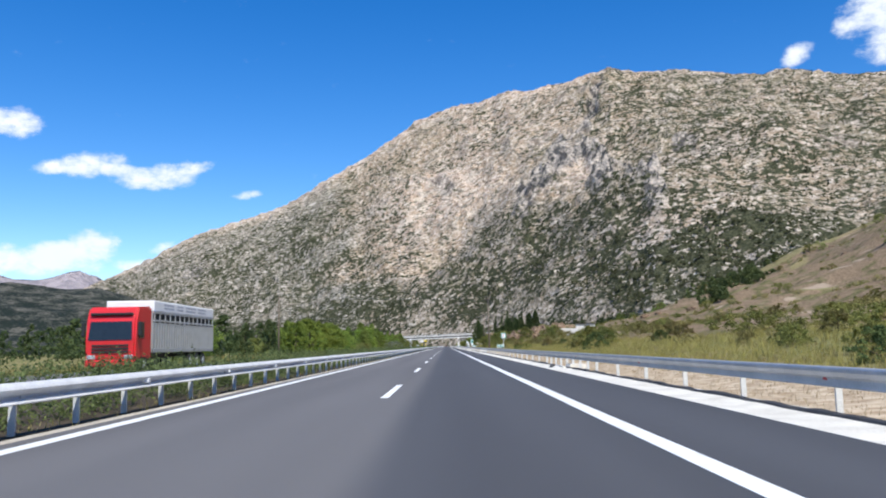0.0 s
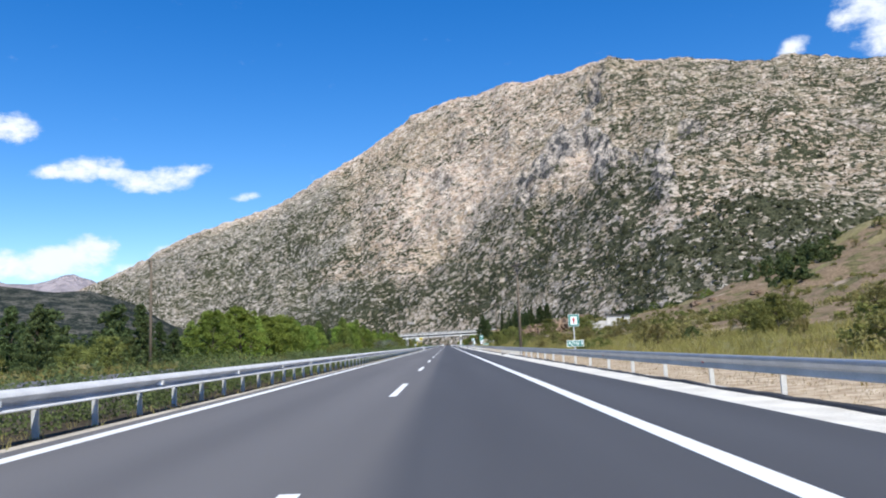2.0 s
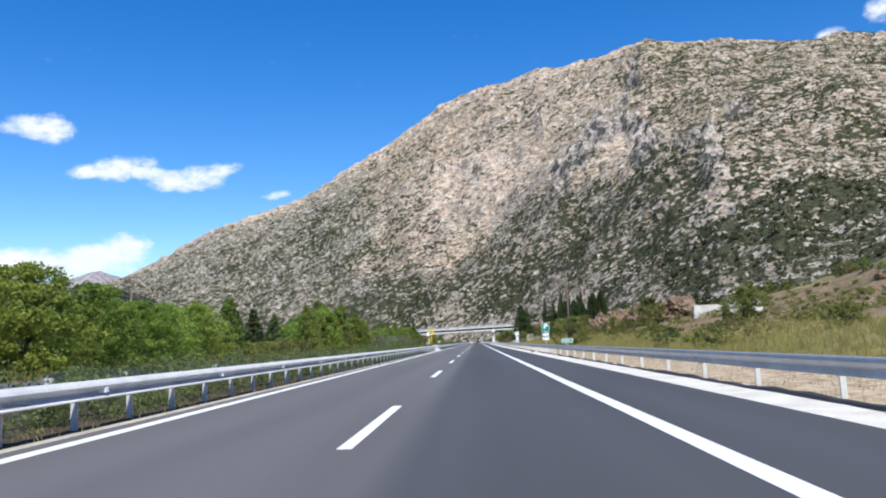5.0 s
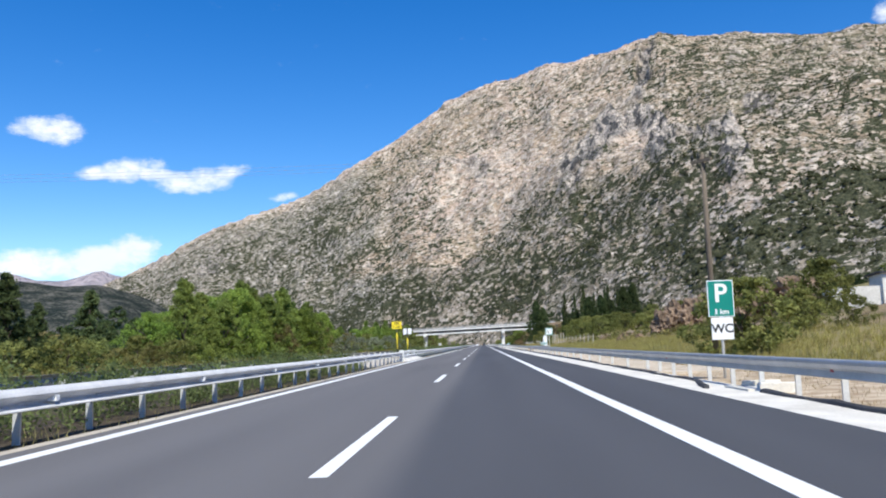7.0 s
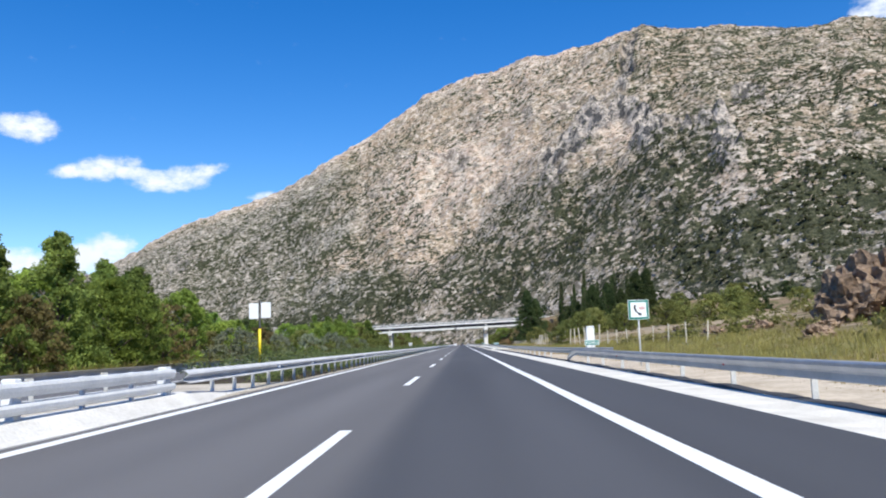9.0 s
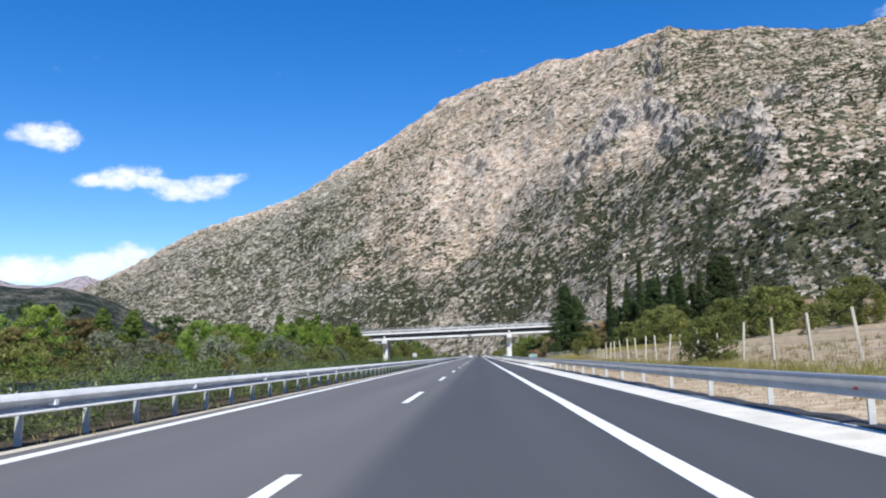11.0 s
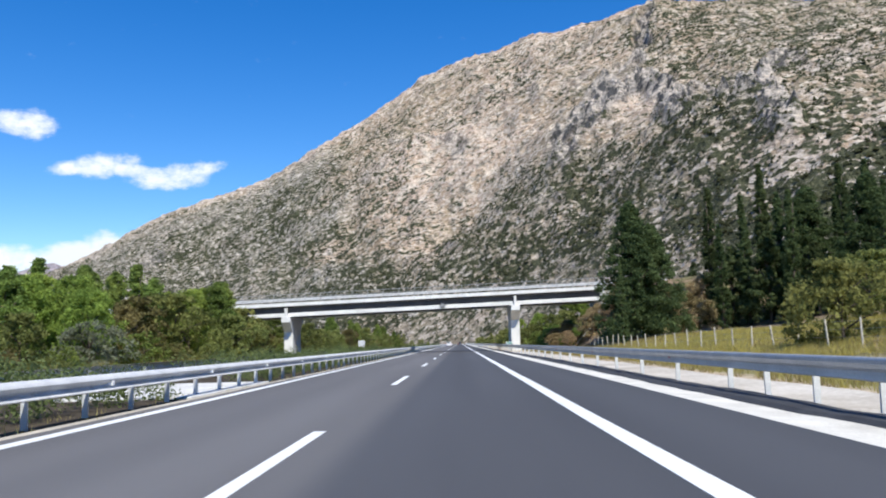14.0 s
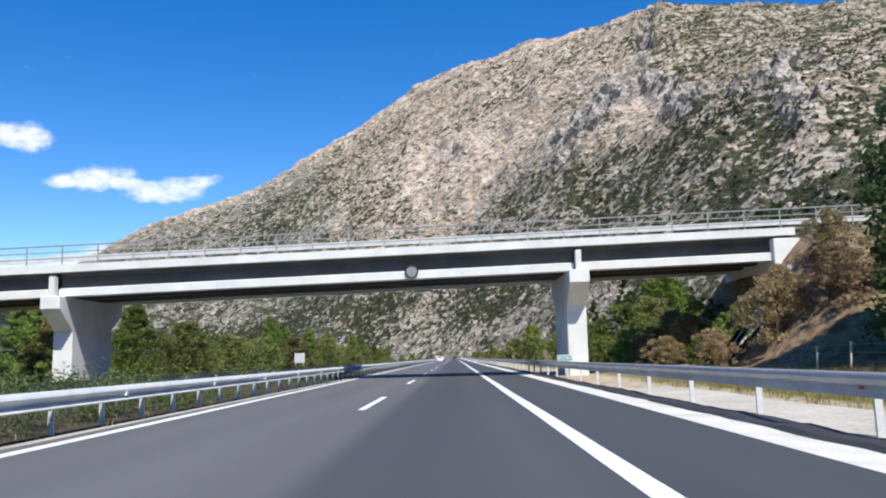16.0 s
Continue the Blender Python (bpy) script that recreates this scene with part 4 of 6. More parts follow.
# ---- overpass ----
def build_overpass():
    """Precast girders on two wall piers, a slab with white fascia, steel railing; it climbs a little to the right."""
    b = thing("overpass", "white concrete road overpass on wall piers", "bridge", (0, 0, 0))
    lift = lambda x: 0.026 * (x + 22.2)          # rise along x
    X0, X1 = -58.0, 18.6
    spans = [(X0, -51.2), (-50.8, -22.1), (-21.7, 7.0), (7.4, X1)]

    def along(prof, x0, x1, n=6):
        """Cross-section of (y, z) drawn along x."""
        bm = bmesh.new()
        rings = [[bm.verts.new((x, py, pz + lift(x))) for py, pz in prof] for x in np.linspace(x0, x1, n)]
        m = len(prof)
        for r, s in zip(rings, rings[1:]):
            for i in range(m):
                bm.faces.new((r[i], s[i], s[(i + 1) % m], r[(i + 1) % m]))
        bm.faces.new(rings[0])
        bm.faces.new(rings[-1][::-1])
        bmesh.ops.recalc_face_normals(bm, faces=bm.faces)
        return bm

    for x0, x1 in spans:
        for gy in (501.1, 503.4, 505.7, 508.0):
            # webs and inner flanges carry the overhang's shade in their colour
            prof = [(gy - 0.1, 5.455), (gy + 0.1, 5.455), (gy + 0.1, 6.1), (gy + 0.3, 6.295), (gy - 0.3, 6.295), (gy - 0.1, 6.1)]
            girder = part("girder", along(prof, x0, x1), SHADED_CONCRETE, b, "girder web with the deck's shade in its colour")
            part("flange", along([(gy - 0.42, 4.97), (gy + 0.42, 4.97), (gy + 0.42, 5.38), (gy + 0.14, 5.45), (gy - 0.14, 5.45), (gy - 0.42, 5.38)], x0, x1), CONCRETE if gy in (501.1, 508.0) else SHADED_CONCRETE, girder, "pale bottom flange" if gy in (501.1, 508.0) else "bottom flange with underside shade in its colour")
    # slab in the same shaded tone, for its dark underside
    part("deck", along([(500.75, 6.30), (508.43, 6.30), (508.43, 6.46), (500.75, 6.46)], X0, X1 + 0.6), SHADED_CONCRETE, b)
    for y in (500.33, 508.45):
        part("fascia", along([(y, 6.30), (y + 0.4, 6.30), (y + 0.4, 6.72), (y, 6.72)], X0, X1 + 0.6), CONCRETE, b, "white painted fascia beam")
    for px in (-51.0, -21.9, 7.2):
        z = 4.97 + lift(px)
        pier = thing("pier", "white concrete wall pier with a flared head", "")
        pier.parent = b
        # shaft and flared head in one outline, seen from the side
        bm = bmesh.new()
        side = [(501.75, -0.4), (507.0, -0.4), (507.0, z - 1.7), (508.6, z - 0.7), (508.6, z), (500.1, z), (500.1, z - 0.7), (501.75, z - 1.9)]
        hw = 0.55
        a, c = [bm.verts.new((px - hw, y, zz)) for y, zz in side], [bm.verts.new((px + hw, y, zz)) for y, zz in side]
        bm.faces.new(a[::-1])
        bm.faces.new(c)
        for i in range(8):
            bm.faces.new((a[i], a[(i + 1) % 8], c[(i + 1) % 8], c[i]))
        bmesh.ops.recalc_face_normals(bm, faces=bm.faces)
        bmesh.ops.bevel(bm, geom=list(bm.edges), offset=0.03, segments=1, affect='EDGES')
        part("shaft", bm, CONCRETE, pier)
        bm = bmesh.new()
        box(bm, px - 0.16, px + 0.16, 500.2, 500.65, z - 0.02, z + 1.1, 0.02)
        part("end_stop", bm, CONCRETE, pier)
    # abutment on the right
    bm = bmesh.new()
    box(bm, 18.0, 19.6, 500.4, 508.8, 3.0, 6.15 + lift(18.6), 0.03)
    part("abutment", bm, CONCRETE, b)
    # railing
    for y in (500.5, 508.65):
        for x in np.arange(X0 + 0.5, X1 + 8, 2.0):
            bm = bmesh.new()
            z = 6.72 + lift(x)
            box(bm, x - 0.035, x + 0.035, y - 0.03, y + 0.03, z - 0.02, z + 1.1, 0.005)
            part("railing_post", bm, RAILING_STEEL, b)
        for h, t in ((1.08, 0.035), (0.72, 0.025), (0.38, 0.025)):
            part("railing_bar", along([(y - t, 6.72 + h - t), (y + t, 6.72 + h - t), (y + t, 6.72 + h + t), (y - t, 6.72 + h + t)], X0, X1 + 8, 3), CABLE, b)
    # guard rail on the deck
    part("deck_guard_rail", along([(501.2, 7.0), (501.26, 7.0), (501.26, 7.3), (501.2, 7.3)], X0, X1 + 8, 3), STEEL, b, "galvanized beam on the deck")
    return b


build_overpass()
# round sign hung on the middle of the span
bm = bmesh.new()
bmesh.ops.create_cone(bm, cap_ends=True, segments=28, radius1=0.30, radius2=0.30, depth=0.04, matrix=pose(-2.0, 500.60, 5.9, 90, 0, 0))
hung = thing("clearance_sign", "round grey sign hung on the girder", "sign")
part("disc", bm, CABLE, hung)
bm = bmesh.new()
ring = [(-2.0 + 0.34 * math.cos(k * math.pi / 14), 500.56, 5.9 + 0.34 * math.sin(k * math.pi / 14)) for k in range(29)]
tube(bm, ring, [0.04] * 29, 6)
part("rim", bm, DARK, hung)
bm = bmesh.new()
box(bm, -2.03, -1.97, 500.57, 501.0, 6.15, 6.25)
part("bracket", bm, POST_STEEL, hung)


# ---- plants ----
def leaf_cloud(rng, centres, radii, per, size, flat=0.75, droop=0.0):
    """Small leaves set on the skin and inside of clumps; returns vertices and triangles."""
    n = len(centres) * per
    c = np.repeat(np.asarray(centres, float), per, 0)
    r = np.repeat(np.asarray(radii, float), per)
    d = rng.normal(size=(n, 3))
    d /= np.linalg.norm(d, axis=1)[:, None]
    p = c + d * (r * np.clip(rng.normal(0.80, 0.24, n), 0.1, 1.4))[:, None] * (1, 1, flat)
    # each leaf leans outward, with scatter
    nrm = d + rng.normal(size=(n, 3)) * 0.75
    nrm /= np.linalg.norm(nrm, axis=1)[:, None]
    u = np.cross(nrm, rng.normal(size=(n, 3)))
    u /= np.linalg.norm(u, axis=1)[:, None] + 1e-9
    v = np.cross(nrm, u)
    s = size * rng.uniform(0.6, 1.3, n)[:, None]
    a, b = u * s, v * s * 0.55
    q = np.stack([p - a * 1.1 - b * 0.7, p + a * 1.2 - b * 0.5, p + b * 1.5], 1)
    q[:, :, 2] -= droop * np.abs(q[:, :, 2] - p[:, None, 2])
    return q.reshape(-1, 3), np.arange(3 * n).reshape(-1, 3)


def crown_points(rng, shape, h, r, base, clumps):
    """Clump centres filling a crown: 'round', 'cone' (conifer) or 'column' (cypress)."""
    pts, rad = [], []
    lobes = rng.uniform(0, 6.28, 3)
    while len(pts) < clumps:
        t = rng.random() ** (0.8 if shape == 'round' else 1.0)
        ang = rng.uniform(0, 6.283)
        if shape == 'round':
            env = math.sin(math.pi * (0.12 + 0.83 * t) ** 0.85) ** 0.65
            env *= 1 + 0.22 * math.sin(2 * ang + lobes[0]) + 0.16 * math.sin(3 * ang + lobes[1] + 4 * t)
        elif shape == 'cone':
            env = (1 - t) ** 0.75 * (0.9 + 0.25 * math.sin(3 * ang + lobes[0] + 5 * t)) + 0.06
        else:
            env = (math.sin(math.pi * (0.08 + 0.92 * t)) ** 0.45) * (1 - 0.72 * t) * (0.9 + 0.15 * math.sin(5 * ang + lobes[0]))
        k = rng.uniform(0.45, 1.0) ** 0.5 if rng.random() < 0.7 else rng.uniform(0.1, 0.65)
        z = base + (h - base) * t
        pts.append((r * env * k * math.cos(ang), r * env * k * math.sin(ang), z))
        rad.append((0.185 if shape != 'column' else 0.30) * r * rng.uniform(0.65, 1.2) * (0.55 + 0.45 * env))
    return pts, rad


TREES = {}


def plant(kind, leaf, h, r, seed, shape='round', clumps=70, per=60, size=0.16, base=0.18, limbs=6, name="tree"):
    """One plant built in full under its own base, kept as the pattern for its copies."""
    rng = np.random.default_rng(seed)
    root = thing(name, "", "")
    bm = bmesh.new()
    lean = rng.normal(0, 0.03, 2) * h
    top = h * (0.9 if shape != 'round' else 0.72)
    pts = [(lean[0] * s * s, lean[1] * s * s, -0.3 + (top + 0.3) * s) for s in (0, 0.15, 0.4, 0.7, 1)]
    tube(bm, pts, [0.035 * h * k * (0.8 if shape == 'round' else 0.6) for k in (1.2, 0.9, 0.65, 0.4, 0.12)], 7)
    for k in range(limbs):
        s = 0.25 + 0.6 * k / max(1, limbs)
        ang = k * 2.4 + rng.uniform(-.4, .4)
        z0 = top * s
        e = r * rng.uniform(0.5, 0.8) * (1 if shape == 'round' else (1 - s))
        tube(bm, [(lean[0] * s * s, lean[1] * s * s, z0), (0.5 * e * math.cos(ang), 0.5 * e * math.sin(ang), z0 + 0.12 * h), (e * math.cos(ang), e * math.sin(ang), z0 + 0.2 * h)],
             [0.014 * h, 0.009 * h, 0.003 * h], 5)
    part("trunk", bm, BARK, root)
    if shape != 'column':
        clumps, per = int(clumps * 1.55), int(per * 0.72)
    c, rad = crown_points(rng, shape, h, r, h * base, clumps)
    V, F = leaf_cloud(rng, c, rad, int(per * 1.15), size * 0.8)
    raw_mesh("crown", V, F, leaf, root)
    TREES[kind] = root
    return root


def put(kind, x, y, label, category="tree", scale=1.0, group="", z=None, rz=None):
    """The pattern itself the first time, copies after that."""
    src = TREES[kind]
    m = pose(x, y, ground_height(x, y) - (0.05 if category == "tree" else 0.28 * scale) if z is None else z, 0, 0, random.uniform(0, 360) if rz is None else rz)
    if "placed" not in src:
        src["placed"] = 1
        ob = src
        ob.matrix_basis = m
    else:
        ob = copy_thing(src, m)
    ob.scale = (scale * random.uniform(0.92, 1.08), scale * random.uniform(0.92, 1.08), scale)
    if "placed" in ob:
        ob["placed"] = 1
    return tagged(ob, label, category, group)


plant("leafy_a", LEAF_BRIGHT, 7.0, 3.1, 11, clumps=100, per=100, size=0.125, base=0.05)
plant("leafy_b", LEAF_BRIGHT, 7.0, 2.7, 12, clumps=95, per=100, size=0.125, base=0.04)
plant("leafy_c", LEAF_BRIGHT, 6.5, 3.6, 13, clumps=110, per=100, size=0.13, base=0.03)
plant("pine_a", LEAF_PINE, 9.0, 3.3, 14, shape='cone', clumps=120, per=95, size=0.13, base=0.03)
plant("pine_b", LEAF_PINE, 8.0, 3.0, 15, shape='cone', clumps=110, per=95, size=0.13, base=0.03)
plant("olive_a", LEAF_OLIVE, 5.0, 2.7, 21, clumps=80, per=52, size=0.16, base=0.05)
plant("olive_b", LEAF_OLIVE, 4.5, 3.0, 22, clumps=80, per=52, size=0.16, base=0.03)
plant("brown_a", LEAF_BROWN, 4.5, 2.3, 23, clumps=60, per=48, size=0.15, base=0.05)
plant("silver_a", LEAF_SILVER, 4.0, 2.3, 24, clumps=60, per=52, size=0.13, base=0.03)
plant("dark_a", LEAF_DARK, 8.0, 2.6, 31, shape='cone', clumps=95, per=60, size=0.17, base=0.06)
plant("cypress_a", LEAF_DARK, 14.0, 1.3, 32, shape='column', clumps=300, per=66, size=0.105, base=0.03, limbs=2)
plant("cypress_b", LEAF_DARK, 12.5, 1.15, 33, shape='column', clumps=270, per=62, size=0.105, base=0.03, limbs=2)
plant("conifer_a", LEAF_DARK, 14.0, 4.0, 34, shape='cone', clumps=260, per=95, size=0.165, base=0.03)
plant("tan_a", LEAF_TAN, 4.2, 2.4, 27, clumps=85, per=60, size=0.12, base=0.02)
plant("rust_a", LEAF_RUST, 4.8, 2.3, 25, clumps=60, per=50, size=0.15, base=0.05)
plant("poplar_a", LEAF_PINE, 9.5, 2.3, 26, shape='column', clumps=150, per=75, size=0.13, base=0.05)
plant("shrub_a", LEAF_OLIVE, 3.2, 2.2, 44, clumps=44, per=44, size=0.12, base=0.02, limbs=4, name="bush")
plant("shrub_b", LEAF_BROWN, 2.6, 1.9, 45, clumps=40, per=40, size=0.12, base=0.02, limbs=4, name="bush")
plant("shrub_c", LEAF_PINE, 2.8, 1.7, 46, clumps=40, per=44, size=0.12, base=0.02, limbs=4, name="bush")
plant("bush_a", LEAF_OLIVE, 1.6, 1.3, 41, clumps=34, per=44, size=0.09, base=0.02, limbs=4, name="bush")
plant("bush_b", LEAF_HEDGE, 1.7, 1.2, 42, clumps=34, per=44, size=0.09, base=0.02, limbs=4, name="bush")
plant("bush_c", LEAF_BROWN, 1.4, 1.1, 43, clumps=28, per=40, size=0.085, base=0.02, limbs=4, name="bush")

L_BRIGHT = "bright green leafy tree beyond the opposite carriageway"
L_OLIVE = "olive green bushy tree in a roadside thicket"
L_BROWN = "brownish half-dry shrub in a roadside thicket"
L_DARK = "dark green conifer behind the roadside trees"
rs = random.Random(5)
R_BUSH = "yellowish green bush on the dry slope"
R_LOW = "low yellowish bush along the thicket's edge"


def pick(*a):
    return rs.choice(a)


def woods(name, label, mat, spots, seed, per=26, size=0.3):
    """Many distant trees as one mass of leaves: (x, y, height, half width) each."""
    rng = np.random.default_rng(seed)
    C, R = [], []
    for x, y, h, r in spots:
        c, rad = crown_points(rng, 'cone' if rng.random() < 0.6 else 'round', h, r, h * 0.02, 42)
        g = ground_height(x, y)
        C += [(x + p[0], y + p[1], g + p[2]) for p in c]
        R += [1.25 * q for q in rad]
    V, F = leaf_cloud(rng, C, R, per, size)
    return tagged(raw_mesh(name, V, F, mat), label, "woods", kind="stuff")


# left side: thickets and trees, stretch by stretch
for x, y, s in ((-27.5, 90, .9), (-30, 86.5, .85), (-28.5, 95.5, .7)):
    put("leafy_c" if s > 0.8 else "leafy_a", x, y, L_BRIGHT, scale=s)
for k in range(15):
    put(pick("olive_b", "dark_a", "olive_a", "bush_a"), -26 - rs.random() * 10, 100 + k * 3.6, pick(L_OLIVE, L_BROWN), scale=rs.uniform(0.5, 0.75))
for k in range(20):
    put(pick("leafy_a", "leafy_b", "pine_b", "leafy_c"), -26.5 - (k % 2) * 4.5 - rs.random() * 1.5, 155 + k * 4.1, L_BRIGHT, scale=rs.choice((rs.uniform(0.5, 0.7), rs.uniform(0.8, 1.05))), group="row of bright trees")
for k in range(12):
    put(pick("dark_a", "brown_a", "olive_a", "dark_a"), -28 - (k % 3) * 6 - rs.random() * 2, 234 + k * 3.4, pick(L_DARK, L_DARK, L_OLIVE), scale=rs.uniform(0.55, 0.85))
for k in range(24):
    put(pick("leafy_a", "pine_a", "leafy_b", "leafy_c", "pine_b", "rust_a"), -26.5 - (k % 2) * 4.0 - rs.random() * 1.5, 268 + k * 2.9, L_BRIGHT, scale=rs.uniform(0.72, 0.9) if k < 5 else rs.uniform(0.95, 1.2), group="row of bright trees")
for k in range(44):
    # low growth in front, taller green behind
    y = 338 + k * 3.0
    row = k % 3
    kind = (pick("bush_a", "shrub_a", "silver_a", "shrub_c"), pick("olive_a", "brown_a", "silver_a", "rust_a", "leafy_b"), pick("leafy_a", "leafy_c", "olive_b", "rust_a", "pine_b"))[row]
    put(kind, (-24.2, -27.5, -32.5)[row] - rs.random() * 2.2, y, L_BROWN if kind in ("brown_a", "rust_a") else L_OLIVE, "tree" if row else "bush",
        scale=(rs.uniform(0.75, 1.1), rs.uniform(0.7, 1.05), rs.uniform(0.75, 1.0))[row] * (1 + 0.25 * smooth01(430, 470, y)))
for k in range(16):
    put(pick("shrub_a", "shrub_c", "shrub_b", "bush_a"), -23.8 - rs.random() * 2.0, 345 + k * 9.3, R_LOW, "bush", scale=rs.uniform(0.6, 0.9))
for k in range(9):
    put(pick("shrub_a", "shrub_b", "shrub_a"), -24.5 - rs.random() * 2, 226 + k * 4.6, R_LOW, "bush", scale=rs.uniform(0.75, 1.0))
put("silver_a", -25, 412, "silvery grey-green shrub at the thicket's edge", "shrub", scale=1.15)
for x, y, k, s in ((-33.5, 470, "pine_a", 1.0), (-37, 477, "poplar_a", 1.05), (-30.5, 474, "rust_a", 1.35), (-34.5, 484, "poplar_a", 1.12), (-31.5, 481, "pine_b", 1.1), (-28.5, 478, "olive_a", 1.4),
                   (-38.5, 488, "pine_a", 1.15), (-29.5, 486, "leafy_b", 1.1), (-33, 491, "leafy_a", 1.15), (-27, 488, "pine_b", 1.1), (-28, 494, "pine_b", 1.15), (-25.3, 491.5, "olive_a", 1.2), (-24.6, 486, "olive_b", 1.1), (-30, 490, "leafy_a", 1.2), (-31, 463, "leafy_a", 1.1), (-34, 458, "pine_a", .9), (-36, 466, "leafy_c", 1.25), (-40, 474, "poplar_a", 1.1), (-32, 497, "pine_b", 1.0), (-26.5, 495.5, "olive_b", 1.2)):
    put(k, x, y, L_BROWN if k in ("rust_a", "brown_a") else L_OLIVE, scale=s)
for k in range(36):
    put(pick("olive_a", "olive_b", "pine_a", "pine_b", "olive_a", "brown_a"), -25 - (k % 3) * 5 - rs.random() * 3, 513 + k * 6.4, L_OLIVE, scale=rs.uniform(0.85, 1.2))
woods("plain_woods", "dark green trees along the mountain's foot", LEAF_DARK, [(-60 - rs.random() * 110, 200 + k * 6.4 + rs.random() * 6, rs.uniform(6, 12), rs.uniform(2.6, 4.2)) for k in range(100)], 64)
woods("far_woods", "dark green woods on the plain beyond the roadside trees", LEAF_DARK, [(-46 - rs.random() * 75, 70 + k * 5.2 + rs.random() * 5, rs.uniform(5.5, 10), rs.uniform(2.2, 3.6)) for k in range(96)], 61)

# right side
for k in range(64):
    y = rs.uniform(20, 292)
    x = rs.choice((rs.uniform(10.5, 16), rs.uniform(14, 45)))
    put(pick("bush_a", "bush_a", "bush_c", "bush_b", "bush_c"), x, y, R_BUSH, "bush", scale=rs.uniform(0.45, 1.0))
for k in range(84):
    y = rs.uniform(55, 282)
    x = rs.uniform(14, 50)
    if y > 190 and x > 22:
        x -= 14
        y -= 110
    put(pick("shrub_a", "shrub_b", "shrub_b", "bush_a", "bush_c"), x, y, R_BUSH, "bush", scale=rs.uniform(0.35, 0.62))
for k in range(96):
    y = rs.uniform(60, 400)
    x = rs.uniform(50, 210)
    put(pick("shrub_a", "shrub_c", "shrub_b"), x, y, "scattered dark bush on the hillside", "bush", scale=rs.uniform(0.5, 1.3))
def low_scrub(name, label, mat, spots, seed):
    """Low rounded clumps of small leaves over a slope: (x, y, radius) each."""
    rng = np.random.default_rng(seed)
    C, R = [], []
    for x, y, r in spots:
        for k in range(5):
            a = rng.uniform(0, 6.283)
            C.append((x + 0.6 * r * math.cos(a), y + 0.6 * r * math.sin(a), ground_height(x, y) + r * rng.uniform(0.1, 0.5)))
            R.append(r * rng.uniform(0.45, 0.8))
    V, F = leaf_cloud(rng, C, R, 34, 0.11)
    return tagged(raw_mesh(name, V, F, mat), label, "scrub", kind="stuff")


def slope_spots(n, x0, x1, y0, y1):
    return [(rs.uniform(x0, x1), rs.uniform(y0, y1), rs.uniform(0.35, 1.15)) for k in range(n)]


low_scrub("olive_scrub", "low olive green scrub on the dry slope", LEAF_OLIVE, slope_spots(330, 12, 70, 40, 330) + slope_spots(120, 60, 160, 120, 400), 71)
low_scrub("brown_scrub", "low dry brown scrub on the slope", LEAF_BROWN, slope_spots(330, 12, 70, 40, 330) + slope_spots(120, 60, 160, 120, 400), 72)
for x, y, k in ((16.0, 100.5, 0.44), (16.4, 104.6, 0.42)):
    put("olive_b", x, y, "dense rounded green bush on the grassy bank", "bush", scale=k)
put("olive_a", 10.0, 230, "dense olive green bush beside the rest-stop sign", "bush", scale=0.66)
for x, y, s in ((27, 225, .75), (29.5, 231, .7), (16, 240, .45), (24, 256, .85)):
    put(pick("olive_a", "olive_b"), x, y, "broad olive green tree above the road bank", scale=s)
for k in range(24):
    put(pick("bush_a", "bush_c", "shrub_a"), rs.uniform(16, 60), rs.uniform(322, 400), R_BUSH, "bush", scale=rs.uniform(0.5, 1.0))
put("olive_b", 11.6, 352, "dusty olive green bush overgrowing the fence", "bush", scale=0.55)
for x, y, s in ((26, 385, .9), (31, 378, .8), (36, 372, 1.0), (42, 380, 1.1), (30, 397, 1.0), (47, 392, 1.2), (38, 398, 1.0)):
    put(pick("olive_a", "olive_b"), x, y, "rounded olive green tree on the bare field", scale=s)
put("olive_b", 16.2, 432, "yellowish olive bush beside the fence", "bush", scale=0.8)
put("conifer_a", 18.6, 484.0, "tall dense dark green conifer beside the overpass", scale=1.04)
put("conifer_a", 21.0, 485.0, "broad dark green conifer grown into its neighbour", scale=0.86)
put("cypress_b", 16.0, 477.6, "slender young cypress in front of a large conifer", scale=0.66)
for x, y, k, s in ((29.3, 491, "cypress_a", 1.08), (31.5, 486, "cypress_b", .95), (34, 480, "cypress_a", .95),
                   (36.5, 494, "cypress_a", 1.1), (39.5, 489, "cypress_b", 1.15), (42, 480, "cypress_a", 1.05), (45, 492, "cypress_a", 1.1), (38, 470, "cypress_b", .85), (28, 484, "cypress_b", .9), (33, 491, "cypress_a", .98), (35.2, 486, "cypress_b", 1.1), (41, 485, "cypress_b", 1.0), (43.6, 488, "cypress_a", 1.0), (47, 484, "cypress_b", 1.1), (49, 490, "cypress_a", 1.0)):
    put(k, x, y, "tall dark cypress in a grove", scale=s, group="cypress grove")
for x, y, k, s in ((30.5, 488, "dark_a", 1.1), (33, 484, "dark_a", 1.2), (37, 483, "conifer_a", .95), (40, 476, "conifer_a", .9), (44, 478, "dark_a", 1.3), (35.5, 478, "dark_a", .9), (47.5, 474, "conifer_a", 1.0), (52, 482, "conifer_a", 1.1), (43, 468, "dark_a", 1.1)):
    put(k, x, y, "broad dark conifer among the cypresses", scale=s)
for x, y, s in ((26.8, 434, 1.05), (30, 441, 1.3), (36, 431, 1.15), (40, 444, 1.25), (24.5, 446, .8), (33, 449, 1.2), (46, 430, 1.25), (52, 450, 1.3)):
    put(pick("olive_a", "olive_b"), x, y, "rounded olive green tree above the fence", scale=s)
